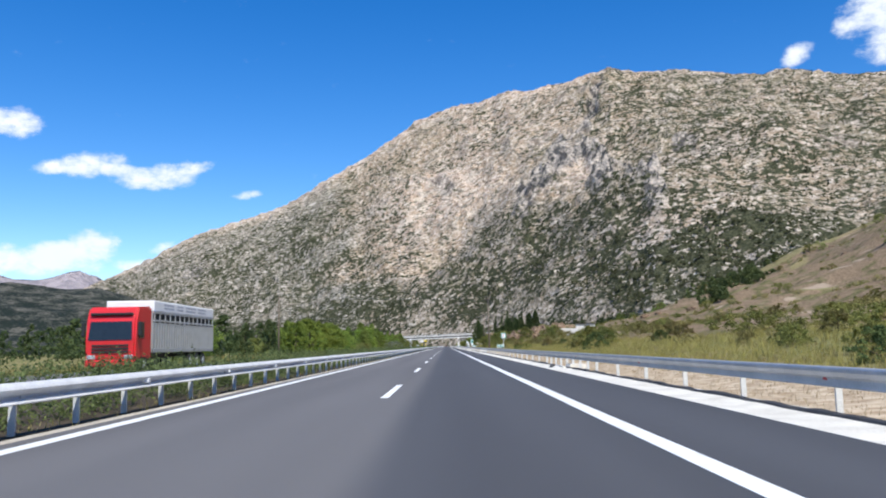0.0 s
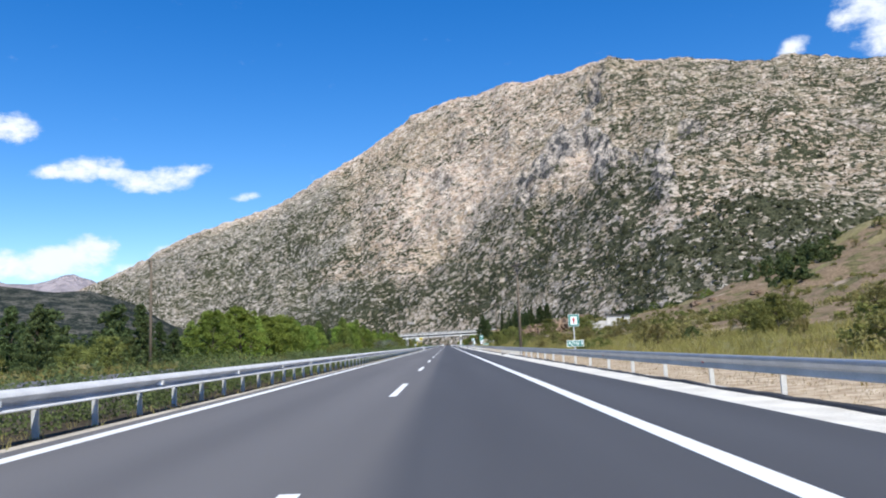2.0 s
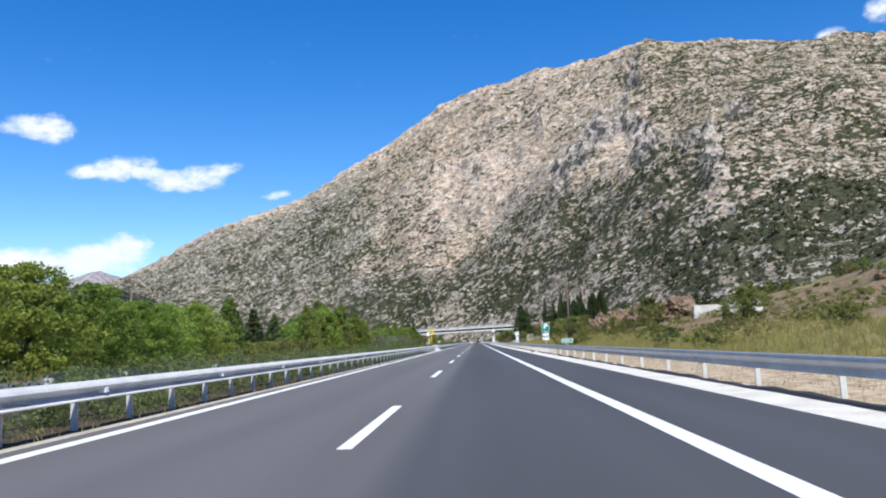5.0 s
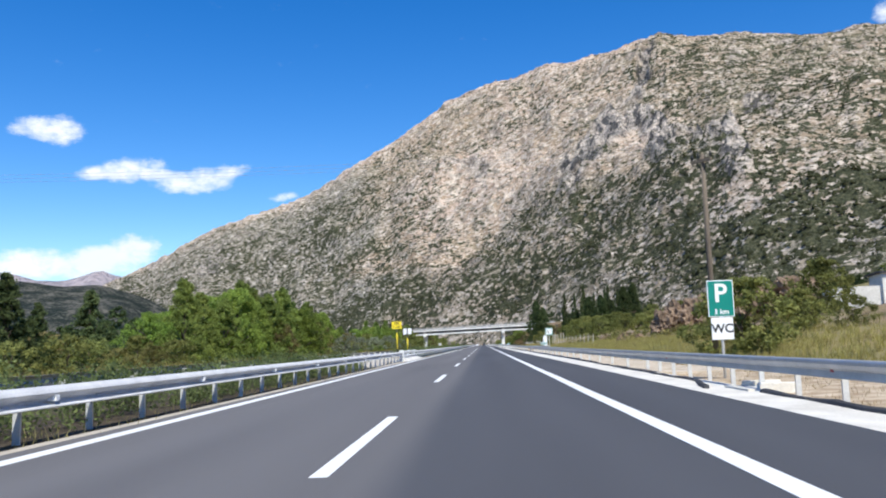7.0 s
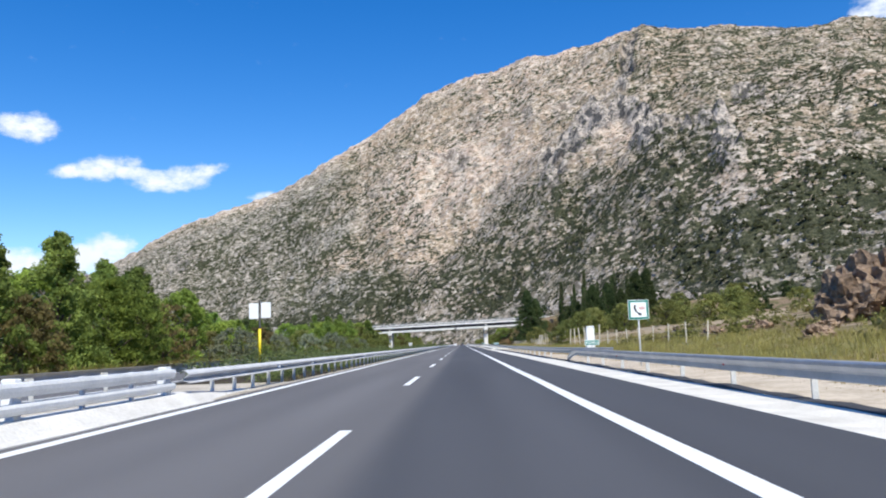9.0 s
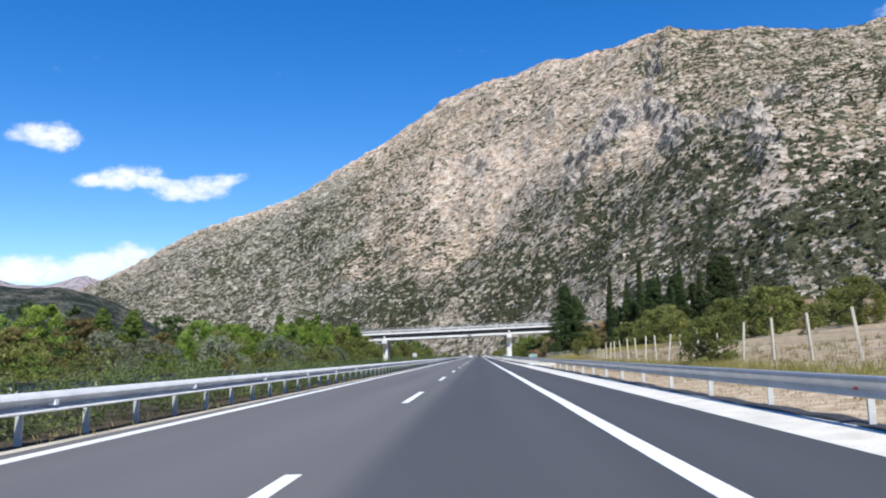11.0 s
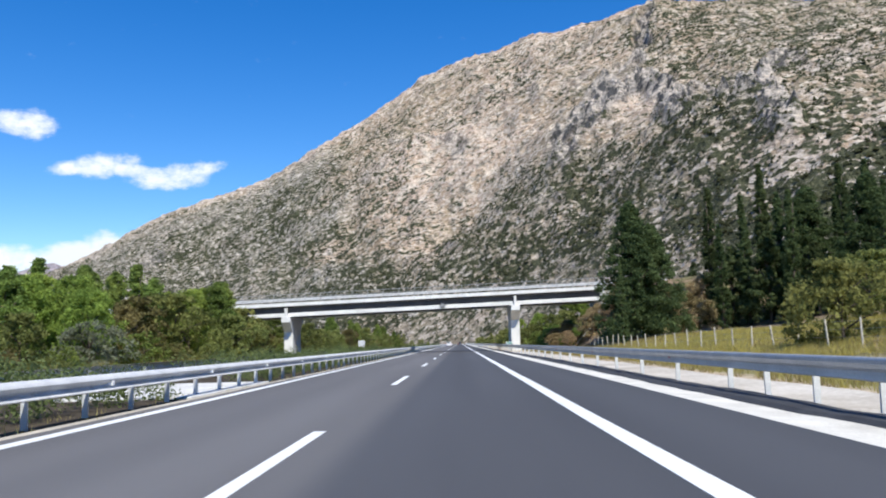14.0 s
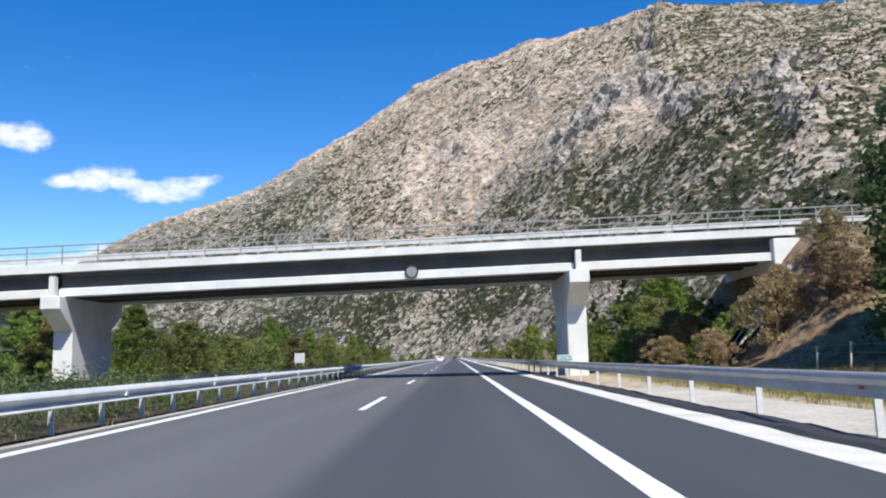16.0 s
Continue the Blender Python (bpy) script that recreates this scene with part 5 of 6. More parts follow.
woods("verge_woods", "olive green bushes along the motorway past the overpass", LEAF_OLIVE, [(rs.uniform(11, 62), rs.uniform(545, 1120), rs.uniform(2, 5), rs.uniform(1.4, 3)) for k in range(80)]
      + [(rs.uniform(-75, -24), rs.uniform(560, 1150), rs.uniform(3, 7), rs.uniform(2, 3.6)) for k in range(70)], 65, per=22)
woods("hill_woods", "dark trees and tall scrub along the hill's crest", LEAF_DARK, [(x, 90 + x / rs.uniform(0.43, 0.56), rs.uniform(2.5, 6.5), rs.uniform(1.3, 2.6)) for x in [rs.uniform(74, 140) for k in range(44)]], 63)
woods("foot_woods", "dark conifers and green bushes at the mountain's foot", LEAF_DARK, [(rs.uniform(22, 120), rs.uniform(515, 660), rs.uniform(5, 11), rs.uniform(2, 3.6)) for k in range(70)]
      + [(rs.uniform(70, 190), rs.uniform(420, 620), rs.uniform(4, 8), rs.uniform(2, 3.4)) for k in range(60)], 62)
for x, y, s in ((14, 520.5, 1.3), (16.5, 523, 1.35), (11.8, 526, 1.0), (18.5, 526, 1.3), (10.5, 536, .9), (13, 548, 1.0), (16, 560, 1.2), (12, 580, 1.1), (14, 610, 1.3), (18, 640, 1.4)):
    put(pick("leafy_b", "olive_a"), x, y, "green bush on the cut slope past the overpass", "bush", scale=s * 0.75)
for x, y, s in ((13.4, 499, .7), (15.6, 500.5, .9), (12.5, 512, 1.0), (16, 507, 1.0), (11.2, 515.5, .9), (13.6, 514, 1.2)):
    put("shrub_c", x, y, "green bush on the slope under the overpass", "bush", scale=s)
for x, y, s in ((19.5, 497, .55), (21, 494, .7), (18.2, 494.5, .7), (16.2, 496.2, .75), (14.5, 505, .7), (13.2, 508.5, .6), (15.2, 511.5, .8), (12.4, 503.2, .45), (13.2, 497, .5), (17, 497.6, .6), (26, 491, .9), (25, 487.5, .7), (27.8, 488, .8), (24.5, 492.5, .9), (28.5, 493, 1.0)):
    put(pick("tan_a", "tan_a", "tan_a", "brown_a"), x, y, "dry brown shrub at the overpass abutment", "bush", scale=s)


# median hedge: one long row of low shrubs
def build_hedge():
    rng = np.random.default_rng(9)
    C, R = [], []
    y = -10.0
    while y < 700:
        if not (242 < y < 281 or 416 < y < 424.5):
            far = y > 480
            for k in range(2 if far else 8):
                hh = (0.15 if k % 2 else 0.46) + 0.26 * rng.random() + 0.10 * math.sin(y * 0.31) + 0.08 * math.sin(y * 1.1)
                C.append((-8.4 + rng.uniform(-1.4, 1.3) if k % 2 == 0 else -7.2 + rng.uniform(-.5, .35), y + rng.uniform(-.5, .5), hh))
                R.append(rng.uniform(0.30, 0.52))
        y += 1.0
    V, F = leaf_cloud(rng, C, R, 110, 0.037, flat=0.9)
    tagged(raw_mesh("median_hedge", V, F, LEAF_HEDGE), "low dark green hedge planted along the median", "hedge", kind="stuff")


def blades(name, label, mat, rng, xy, hmin, hmax, width, per):
    """Tufts of narrow bent blades standing on the ground."""
    n = len(xy)
    z = np.array([ground_height(a, b) for a, b in xy])
    p = np.repeat(np.column_stack([xy, z]), per, 0) + rng.normal(0, 0.10, (n * per, 3)) * (1, 1, 0)
    m = len(p)
    ang = rng.uniform(0, 6.283, m)
    u = np.column_stack([np.cos(ang), np.sin(ang), np.zeros(m)]) * (width * rng.uniform(0.6, 1.4, m))[:, None]
    h = rng.uniform(hmin, hmax, m)
    lean = rng.normal(0, 0.28, (m, 2)) * h[:, None]
    tip = p + np.column_stack([lean, h])
    q = np.stack([p - u, p + u, tip], 1).reshape(-1, 3)
    q[:, 2] -= 0.03
    F = np.arange(3 * m).reshape(-1, 3)
    return tagged(raw_mesh(name, q, F, mat), label, "grass", kind="stuff")


def build_grass():
    rng = np.random.default_rng(17)

    def field(n, x0, x1, y0, y1, power=1.0):
        return np.column_stack([x0 + (x1 - x0) * rng.random(n) ** power, rng.uniform(y0, y1, n)])

    blades("dry_grass", "tall straw-coloured grass on the bank", GRASS_DRY, rng, np.vstack([field(8000, 7.6, 20, 10, 490, 1.3), field(1500, 9, 22, 466, 492)]), 0.10, 0.38, 0.014, 9)
    blades("stubble", "short straw stubble on the pale verge", GRASS_PALE, rng, np.vstack([field(4300, 5.7, 8.0, 10, 224), field(1500, 5.9, 8.2, 224, 318), field(2300, 5.7, 8.2, 318, 408), field(250, 7.2, 8.0, 408, 490)]), 0.03, 0.12, 0.012, 8)
    blades("green_grass", "yellowish green weeds and grass on the bank", GRASS_GREEN, rng, np.vstack([field(15000, 8.2, 17, 10, 330, 1.3), field(2000, 8.0, 11.5, 330, 430), field(700, 8.5, 12, 470, 490)]), 0.10, 0.5, 0.013, 10)
    blades("golden_grass", "dense golden yellow grass below the grove", GRASS_GOLD, rng, np.vstack([field(9000, 8.6, 26, 424, 476)]), 0.08, 0.36, 0.015, 9)
    blades("median_weeds", "dry weeds at the foot of the median rail", GRASS_DRY, rng, field(1500, -7.0, -6.12, 0, 480), 0.05, 0.24, 0.012, 6)
    blades("left_weeds", "weeds along the far verge", GRASS_GREEN, rng, field(2500, -26, -22.6, 30, 480), 0.3, 0.9, 0.03, 6)


build_hedge()
build_grass()


# ---- signs ----
def text_mesh(words, size, bold=0.0):
    cu = bpy.data.curves.new("text", 'FONT')
    cu.body, cu.size, cu.align_x, cu.align_y, cu.extrude, cu.offset = words, size, 'CENTER', 'CENTER', 0.002, bold
    ob = bpy.data.objects.new("text", cu)
    scene.collection.objects.link(ob)
    dg = bpy.context.evaluated_depsgraph_get()
    me = bpy.data.meshes.new_from_object(ob.evaluated_get(dg))
    bpy.data.objects.remove(ob)
    return me


def lettering(words, size, mat, parent, x, z, y=-0.03, bold=0.004, name="lettering"):
    me = text_mesh(words, size, bold)
    me.materials.clear()
    me.materials.append(mat)
    o = new(name, me)
    o.parent = parent
    o.matrix_basis = pose(x, y, z, 90, 0, 0)
    return o


def plate(parent, name, mat, x0, x1, z0, z1, y=0.0, t=0.02, bevel=0.006, label=""):
    bm = bmesh.new()
    box(bm, x0, x1, y - t, y, z0, z1, bevel)
    return part(name, bm, mat, parent, label)


def sign_post(parent, x, z1, r=0.03, mat=None, y=0.02, name="post"):
    bm = bmesh.new()
    tube(bm, [(x, y + r, -0.4), (x, y + r, z1)], [r, r], 10)
    return part(name, bm, mat or POST_STEEL, parent)


def km_sign(x, y, words):
    s = thing("kilometre_sign", "small green kilometre plate with white figures on a post", "sign", (x, y, ground_height(x, y)), group="kilometre signs")
    g = ground_height(x, y)
    sign_post(s, 0, 1.05 - g)
    plate(s, "border", SIGN_WHITE, -0.42, 0.42, 0.79 - g, 1.10 - g)
    plate(s, "panel_letter", SIGN_GREEN, -0.39, -0.15, 0.82 - g, 1.07 - g, y=-0.021, t=0.004, bevel=0)
    plate(s, "panel_number", SIGN_GREEN, -0.12, 0.39, 0.82 - g, 1.07 - g, y=-0.021, t=0.004, bevel=0)
    lettering("A", 0.27, SIGN_WHITE, s, -0.27, 0.945 - g)
    lettering(words, 0.215, SIGN_WHITE, s, 0.135, 0.945 - g)
    return s


km_sign(5.85, 100.7, "143.8")
km_sign(6.2, 200.7, "143.7")
km_sign(7.3, 300.7, "143.6")
km_sign(5.95, 400.7, "143.5")
km_sign(6.3, 500.7, "143.4")

g = ground_height(6.3, 105)
s = thing("exit_arrow_sign", "green sign with a white square and red arrow", "sign", (6.5, 105, g))
sign_post(s, 0, 2.4 - g)
plate(s, "border", SIGN_WHITE, -0.30, 0.30, 1.87 - g, 2.53 - g)
plate(s, "panel", SIGN_GREEN, -0.28, 0.28, 1.89 - g, 2.51 - g, y=-0.021, t=0.004, bevel=0)
plate(s, "white_square", SIGN_WHITE, -0.19, 0.19, 1.96 - g, 2.42 - g, y=-0.026, t=0.004, bevel=0)
bm = bmesh.new()
v = [bm.verts.new((a, -0.034, 2.19 - g + b)) for a, b in ((-.03, -.17), (.03, -.17), (.03, .02), (.09, .02), (0, .18), (-.09, .02), (-.03, .02))]
bm.faces.new(v)
part("arrow", bm, SIGN_RED, s, "red upward arrow")

g = ground_height(6.3, 220)
s = thing("rest_stop_sign", "green parking sign over a white WC plate", "sign", (6.3, 220, g))
sign_post(s, 0, 2.6 - g, 0.04)
plate(s, "border", SIGN_WHITE, -0.36, 0.36, 1.66 - g, 2.68 - g)
plate(s, "panel", SIGN_GREEN, -0.335, 0.335, 1.685 - g, 2.655 - g, y=-0.021, t=0.004, bevel=0)
lettering("P", 0.72, SIGN_WHITE, s, 0, 2.30 - g, bold=0.012)
lettering("3 km", 0.20, SIGN_WHITE, s, 0, 1.80 - g)
plate(s, "lower_plate", SIGN_WHITE, -0.30, 0.30, 1.03 - g, 1.64 - g)
lettering("WC", 0.34, SIGN_BLACK, s, 0, 1.33 - g, y=-0.024, bold=0.008)

s = thing("emergency_lane_sign", "two yellow plates on a black and yellow post", "sign", (-6.75, 257.6, 0))
sign_post(s, 0, 2.93, 0.035, SIGN_BLACK)
bm = bmesh.new()
tube(bm, [(0, 0.055, 0.95), (0, 0.055, 2.1)], [0.042, 0.042], 10)
part("sleeve", bm, SIGN_YELLOW, s, "yellow sleeve")
for z0, z1, w in ((2.72, 2.97, "AEA"), (2.43, 2.69, "A 143.6")):
    plate(s, "plate", SIGN_YELLOW, -0.36, 0.36, z0, z1)
    lettering(w, 0.22 if w == "AEA" else 0.18, SIGN_BLACK, s, 0, (z0 + z1) / 2, y=-0.024)

s = thing("white_board_sign", "white two-part board on a black and yellow post", "sign", (-8.7, 287.2, 0))
sign_post(s, 0, 3.2, 0.05, SIGN_BLACK, y=-0.09)
bm = bmesh.new()
tube(bm, [(0, -0.05, 0.6), (0, -0.05, 2.0)], [0.06, 0.06], 10)
part("sleeve", bm, SIGN_YELLOW, s, "yellow sleeve")
plate(s, "board", SIGN_WHITE, -0.46, -0.03, 2.42, 3.08)
plate(s, "board", SIGN_WHITE, 0.03, 0.46, 2.45, 3.10)

g = ground_height(6.5, 285.3)
s = thing("telephone_sign", "square white telephone sign with green border", "sign", (6.75, 285.3, g - 0.25))
sign_post(s, 0, 2.7 - g)
plate(s, "rim", SIGN_WHITE, -0.40, 0.40, 2.09 - g, 2.86 - g)
plate(s, "border", SIGN_GREEN, -0.38, 0.38, 2.11 - g, 2.84 - g, y=-0.021, t=0.004, bevel=0)
plate(s, "panel", SIGN_WHITE, -0.31, 0.31, 2.18 - g, 2.77 - g, y=-0.026, t=0.004, bevel=0)
bm = bmesh.new()
tube(bm, [(-.12, -.036, 2.66 - g), (-.15, -.036, 2.55 - g), (-.10, -.036, 2.42 - g), (0.02, -.036, 2.32 - g), (.10, -.036, 2.30 - g)], [.045, .03, .03, .03, .045], 8)
part("handset", bm, SIGN_BLACK, s, "black telephone handset shape")
for z in (2.56, 2.50):
    plate(s, "bar", SIGN_RED, 0.02, 0.24, z - g, z + 0.025 - g, y=-0.031, t=0.003, bevel=0)

g = ground_height(7.7, 303.8)
s = thing("emergency_phone", "white emergency telephone pillar beside the rail gap", "phone pillar", (7.7, 303.8, g - 0.2))
bm = bmesh.new()
box(bm, -0.25, 0.25, -0.18, 0.18, -0.3, 2.0, 0.05)
part("pillar", bm, SIGN_WHITE, s)
bm = bmesh.new()
box(bm, -0.22, 0.22, -0.21, 0.21, 2.0, 2.1, 0.04)
part("cap", bm, SIGN_WHITE, s)

s = thing("small_board", "small grey board on two posts past the overpass", "sign", (-19.5, 560, 0))
for x in (-0.5, 0.5):
    sign_post(s, x, 1.9, 0.04)
plate(s, "board", POST_STEEL, -0.65, 0.65, 0.9, 2.1)
s = thing("back_board", "grey back of a small sign beside the far carriageway", "sign", (-22.6, 71, 0))
sign_post(s, 0, 2.3, 0.04)
plate(s, "board", POST_STEEL, -0.3, 0.3, 1.6, 2.3)


# ---- poles and lines ----
def utility_pole(x, y, h, arm, rz, lean=0.0):
    g = ground_height(x, y)
    p = thing("utility_pole", "weathered wooden utility pole with a crossarm", "utility pole", (x, y, g), group="utility poles", rz=rz)
    p.rotation_euler = (0, lean, rz)
    bm = bmesh.new()
    tube(bm, [(0, 0, -0.5), (0, 0, h * 0.5), (0, 0, h)], [0.15, 0.125, 0.095], 10)
    part("mast", bm, WOOD, p)
    bm = bmesh.new()
    box(bm, -arm / 2, arm / 2, -0.15, -0.05, h - 0.42, h - 0.26, 0.01)
    part("crossarm", bm, WOOD, p)
    for sx in (-0.46, -0.15, 0.46):
        bm = bmesh.new()
        z = h - 0.26
        tube(bm, [(sx * arm, -0.1, z), (sx * arm, -0.1, z + 0.1), (sx * arm, -0.1, z + 0.18), (sx * arm, -0.1, z + 0.26)], [0.02, 0.06, 0.045, 0.06], 8)
        part("insulator", bm, SIGN_BLACK, p)
    for sx in (-1, 1):
        bm = bmesh.new()
        tube(bm, [(sx * arm * 0.3, -0.06, h - 0.34), (0, -0.06, h - 0.9)], [0.018, 0.018], 6)
        part("brace", bm, SIGN_BLACK, p)
    return p


utility_pole(6.55, 138.5, 8.9, 1.7, radians(-62), radians(-1.0))
utility_pole(-25.5, 128.5, 9.4, 1.5, radians(-75))
utility_pole(10.2, 234.8, 9.3, 1.1, radians(-50))
utility_pole(-38, 229, 9.5, 1.5, radians(-70))
utility_pole(48, 208, 3.6, 0.7, radians(-40))


def wire(a, b, sag):
    cu = bpy.data.curves.new("wire", 'CURVE')
    cu.dimensions, cu.bevel_depth, cu.bevel_resolution = '3D', 0.005, 1
    sp = cu.splines.new('POLY')
    n = 24
    sp.points.add(n)
    for k in range(n + 1):
        s = k / n
        p = Vector(a).lerp(Vector(b), s)
        sp.points[k].co = (p.x, p.y, p.z - sag * 4 * s * (1 - s), 1)
    cu.materials.append(CABLE)
    return tagged(new("overhead_wire", cu), "thin overhead wire strung between utility poles", "wire", group="overhead wires")


for d in (-0.7, 0.0, 0.7):
    wire((6.55 + 0.4 * d, 138.4 - d, 8.9), (-25.5 + 0.3 * d, 128.4 - d, 9.2), 0.5)
    wire((10.2 + 0.5 * d, 234.6 - d, 9.9), (-38 + 0.3 * d, 228.9 - d, 9.1), 0.5)
    wire((6.55 + 0.4 * d, 138.4 - d, 8.9), (48 + d, 208, 8.0), 0.6)


# ---- fence along the field ----
FENCE_POST = material("fence_post", (0.46, 0.41, 0.32), (0.68, 0.62, 0.51), 0.9, 3, 30, 0.4)


def build_fence():
    f = thing("field_fence", "pale concrete post fence with slack wires", "fence")
    bm = bmesh.new()
    box(bm, -0.05, 0.05, -0.05, 0.05, -0.3, 1.8, 0.012)
    me = bpy.data.meshes.new("post")
    bm.to_mesh(me)
    bm.free()
    me.materials.append(FENCE_POST)
    rr = random.Random(3)
    ends = []
    for y in [297.5 + 4 * k for k in range(26)] + [400.2 + 2.75 * k for k in range(33)]:
        x = 12.8 + 0.3 * math.sin(y * 0.05) + 1.9 * smooth01(385, 425, y)
        z = ground_height(x, y)
        o = shared("post", me, f, (x, y, z))
        o.rotation_euler = (rr.gauss(0, 0.05), rr.gauss(0, 0.05), rr.gauss(0, 0.3))
        if y < 326:
            o.scale = (0.8, 0.8, 0.68)
        elif y > 400:
            o.scale = (0.65, 0.65, 0.60 + rr.uniform(-0.06, 0.06))
        ends.append((x, y, z))
    for h in (0.4, 0.7, 1.0):
        bm = bmesh.new()
        tube(bm, [(x, y, z + h) for x, y, z in ends], [0.008] * len(ends), 4)
        part("wire", bm, CABLE, f)


build_fence()


# ---- house on the slope ----
def build_house():
    x, y = 48.6, 293.0
    g = 3.8
    h = thing("house", "small whitewashed house with a flat dark roof", "house", (x, y, g), rz=radians(-12))

    def holed_panel(xs, zs, y0, y1):
        """A wall with an opening through it: 3 x 3 cells, the middle one left out."""
        bm = bmesh.new()
        v = {(i, j, k): bm.verts.new((x, yy, z)) for i, x in enumerate(xs) for j, z in enumerate(zs) for k, yy in enumerate((y0, y1))}
        for i in range(3):
            for j in range(3):
                if (i, j) != (1, 1):
                    for k in (0, 1):
                        bm.faces.new([v[a] for a in ((i, j, k), (i + 1, j, k), (i + 1, j + 1, k), (i, j + 1, k))])
        for (i0, j0), (i1, j1) in (((1, 1), (2, 1)), ((2, 1), (2, 2)), ((2, 2), (1, 2)), ((1, 2), (1, 1))):
            bm.faces.new([v[a] for a in ((i0, j0, 0), (i1, j1, 0), (i1, j1, 1), (i0, j0, 1))])
        for s in range(3):
            for p, q in (((s, 0), (s + 1, 0)), ((s, 3), (s + 1, 3)), ((0, s), (0, s + 1)), ((3, s), (3, s + 1))):
                bm.faces.new([v[a] for a in ((*p, 0), (*q, 0), (*q, 1), (*p, 1))])
        bmesh.ops.recalc_face_normals(bm, faces=bm.faces)
        return bm

    part("wall", holed_panel((-3.2, 1.0, 1.7, 3.2), (-1.5, 2.7, 3.5, 3.9), -3, -2.7), WHITEWASH, h)
    for q in ((-3.2, -2.9, -2.7, 3.0), (2.9, 3.2, -2.7, 3.0), (-2.9, 2.9, 2.7, 3.0)):
        part("wall", box(bmesh.new(), q[0], q[1], q[2], q[3], -1.5, 3.9), WHITEWASH, h)
    bm = bmesh.new()
    box(bm, -3.6, 3.6, -3.4, 3.4, 3.9, 4.12, 0.02)
    part("roof", bm, DARK, h, "dark flat roof slab")
    win = thing("window", "dark small window", "")
    win.parent = h
    bm = bmesh.new()
    box(bm, 1.05, 1.65, -2.85, -2.8, 2.75, 3.45)
    part("pane", bm, GLASS_DARK, win)
    bm = bmesh.new()
    for q in ((1.0, 1.05, 2.7, 3.5), (1.65, 1.7, 2.7, 3.5), (1.05, 1.65, 2.7, 2.75), (1.05, 1.65, 3.45, 3.5)):
        box(bm, q[0], q[1], -2.9, -2.8, q[2], q[3])
    part("window_frame", bm, WOOD, win)
    bm = bmesh.new()
    box(bm, -8.6, -3.2, -2.6, -2.2, -1.5, 2.5, 0.03)
    box(bm, -8.6, -8.2, -2.2, 2.5, -1.5, 2.4, 0.03)
    part("yard_wall", bm, WHITEWASH, h, "stained white yard wall")


build_house()


# ---- rocks ----
def rock(x, y, z, sx, sy, sz, seed, label="brown weathered rock outcrop on the bank", name="rock_outcrop"):
    bm = bmesh.new()
    bmesh.ops.create_icosphere(bm, subdivisions=4, radius=1)
    o = Vector((seed * 3.1, seed * 1.7, seed))
    for v in bm.verts:
        d = v.co.normalized()
        k = 1 + 0.38 * noise.fractal(d * 1.6 + o, 1, 2, 3) + 0.22 * (noise.ridged_multi_fractal(d * 3 + o, 1, 2, 3, 1, 2) - 1)
        b = round(d.z * 3.5) / 3.5 * 0.35 + d.z * 0.65
        k += 0.17 * noise.fractal(d * 6 + o, 0.7, 2, 3) + 0.11 * noise.fractal(d * 13 + o, 0.7, 2, 2) - 0.12 * abs(noise.noise(d * 4.5 + o))
        v.co = Vector((d.x * k * sx, d.y * k * sy, b * k * sz))
    ob = part(name, bm, RED_ROCK)
    ob.location = (x, y, z)
    return tagged(ob, label, "rock", group="rock outcrops")


for i, (x, y, sx, sy, sz) in enumerate(((22.6, 302, 1.5, 2.4, 1.9), (24.8, 303, 2.1, 2.8, 2.5), (27.8, 304, 2.5, 3.2, 2.9), (31.4, 304, 2.8, 3.4, 3.0), (35.5, 306, 3.2, 4, 3.0), (40, 305, 3.4, 4, 2.8))):
    rock(x, y, ground_height(x, y) + 0.5 + 0.02 * x, sx, sy, sz, i + 1)
rs2 = random.Random(8)
for i in range(26):
    x, y = rs2.choice(((rs2.uniform(13, 20), rs2.uniform(285, 330)), (rs2.uniform(30, 90), rs2.uniform(200, 300)), (rs2.uniform(80, 170), rs2.uniform(250, 400))))
    k = rs2.uniform(0.3, 0.8) * (1 + x / 90)
    rock(x, y, ground_height(x, y) + 0.1, k, k * 1.2, k * 0.7, 20 + i, "pale boulder lying on the dry slope", "boulder")
bm = bmesh.new()
vs = [bm.verts.new(p) for p in ((14.3, 499, 0.2), (14.3, 500, 0.2), (18.3, 500, 5.6), (18.3, 499, 5.6), (13.6, 499, -0.2), (13.6, 500, -0.2), (18.3, 500, 4.2), (18.3, 499, 4.2))]
for q in ((0, 3, 2, 1), (4, 5, 6, 7), (0, 4, 7, 3), (1, 2, 6, 5), (0, 1, 5, 4), (3, 7, 6, 2)):
    bm.faces.new([vs[i] for i in q])
tagged(part("wing_wall", bm, CONCRETE), "sloping concrete wing wall below the abutment", "wall", kind="structure")


# ---- vehicles ----
def wheel(parent, x, y, z, r, w):
    bm = bmesh.new()
    bmesh.ops.create_cone(bm, cap_ends=True, segments=24, radius1=r, radius2=r, depth=w, matrix=pose(x, y, z, 0, 90, 0))
    bmesh.ops.bevel(bm, geom=[e for e in bm.edges if abs(e.verts[0].co.x - e.verts[1].co.x) < 1e-4 and len(e.link_faces) == 2], offset=w * 0.15, segments=2, affect='EDGES')
    wh = part("wheel", bm, RUBBER, parent)
    bm = bmesh.new()
    bmesh.ops.create_cone(bm, cap_ends=True, segments=20, radius1=r * 0.58, radius2=r * 0.5, depth=w + 0.03, matrix=pose(x, y, z, 0, 90, 0))
    part("rim", bm, ALU, wh)


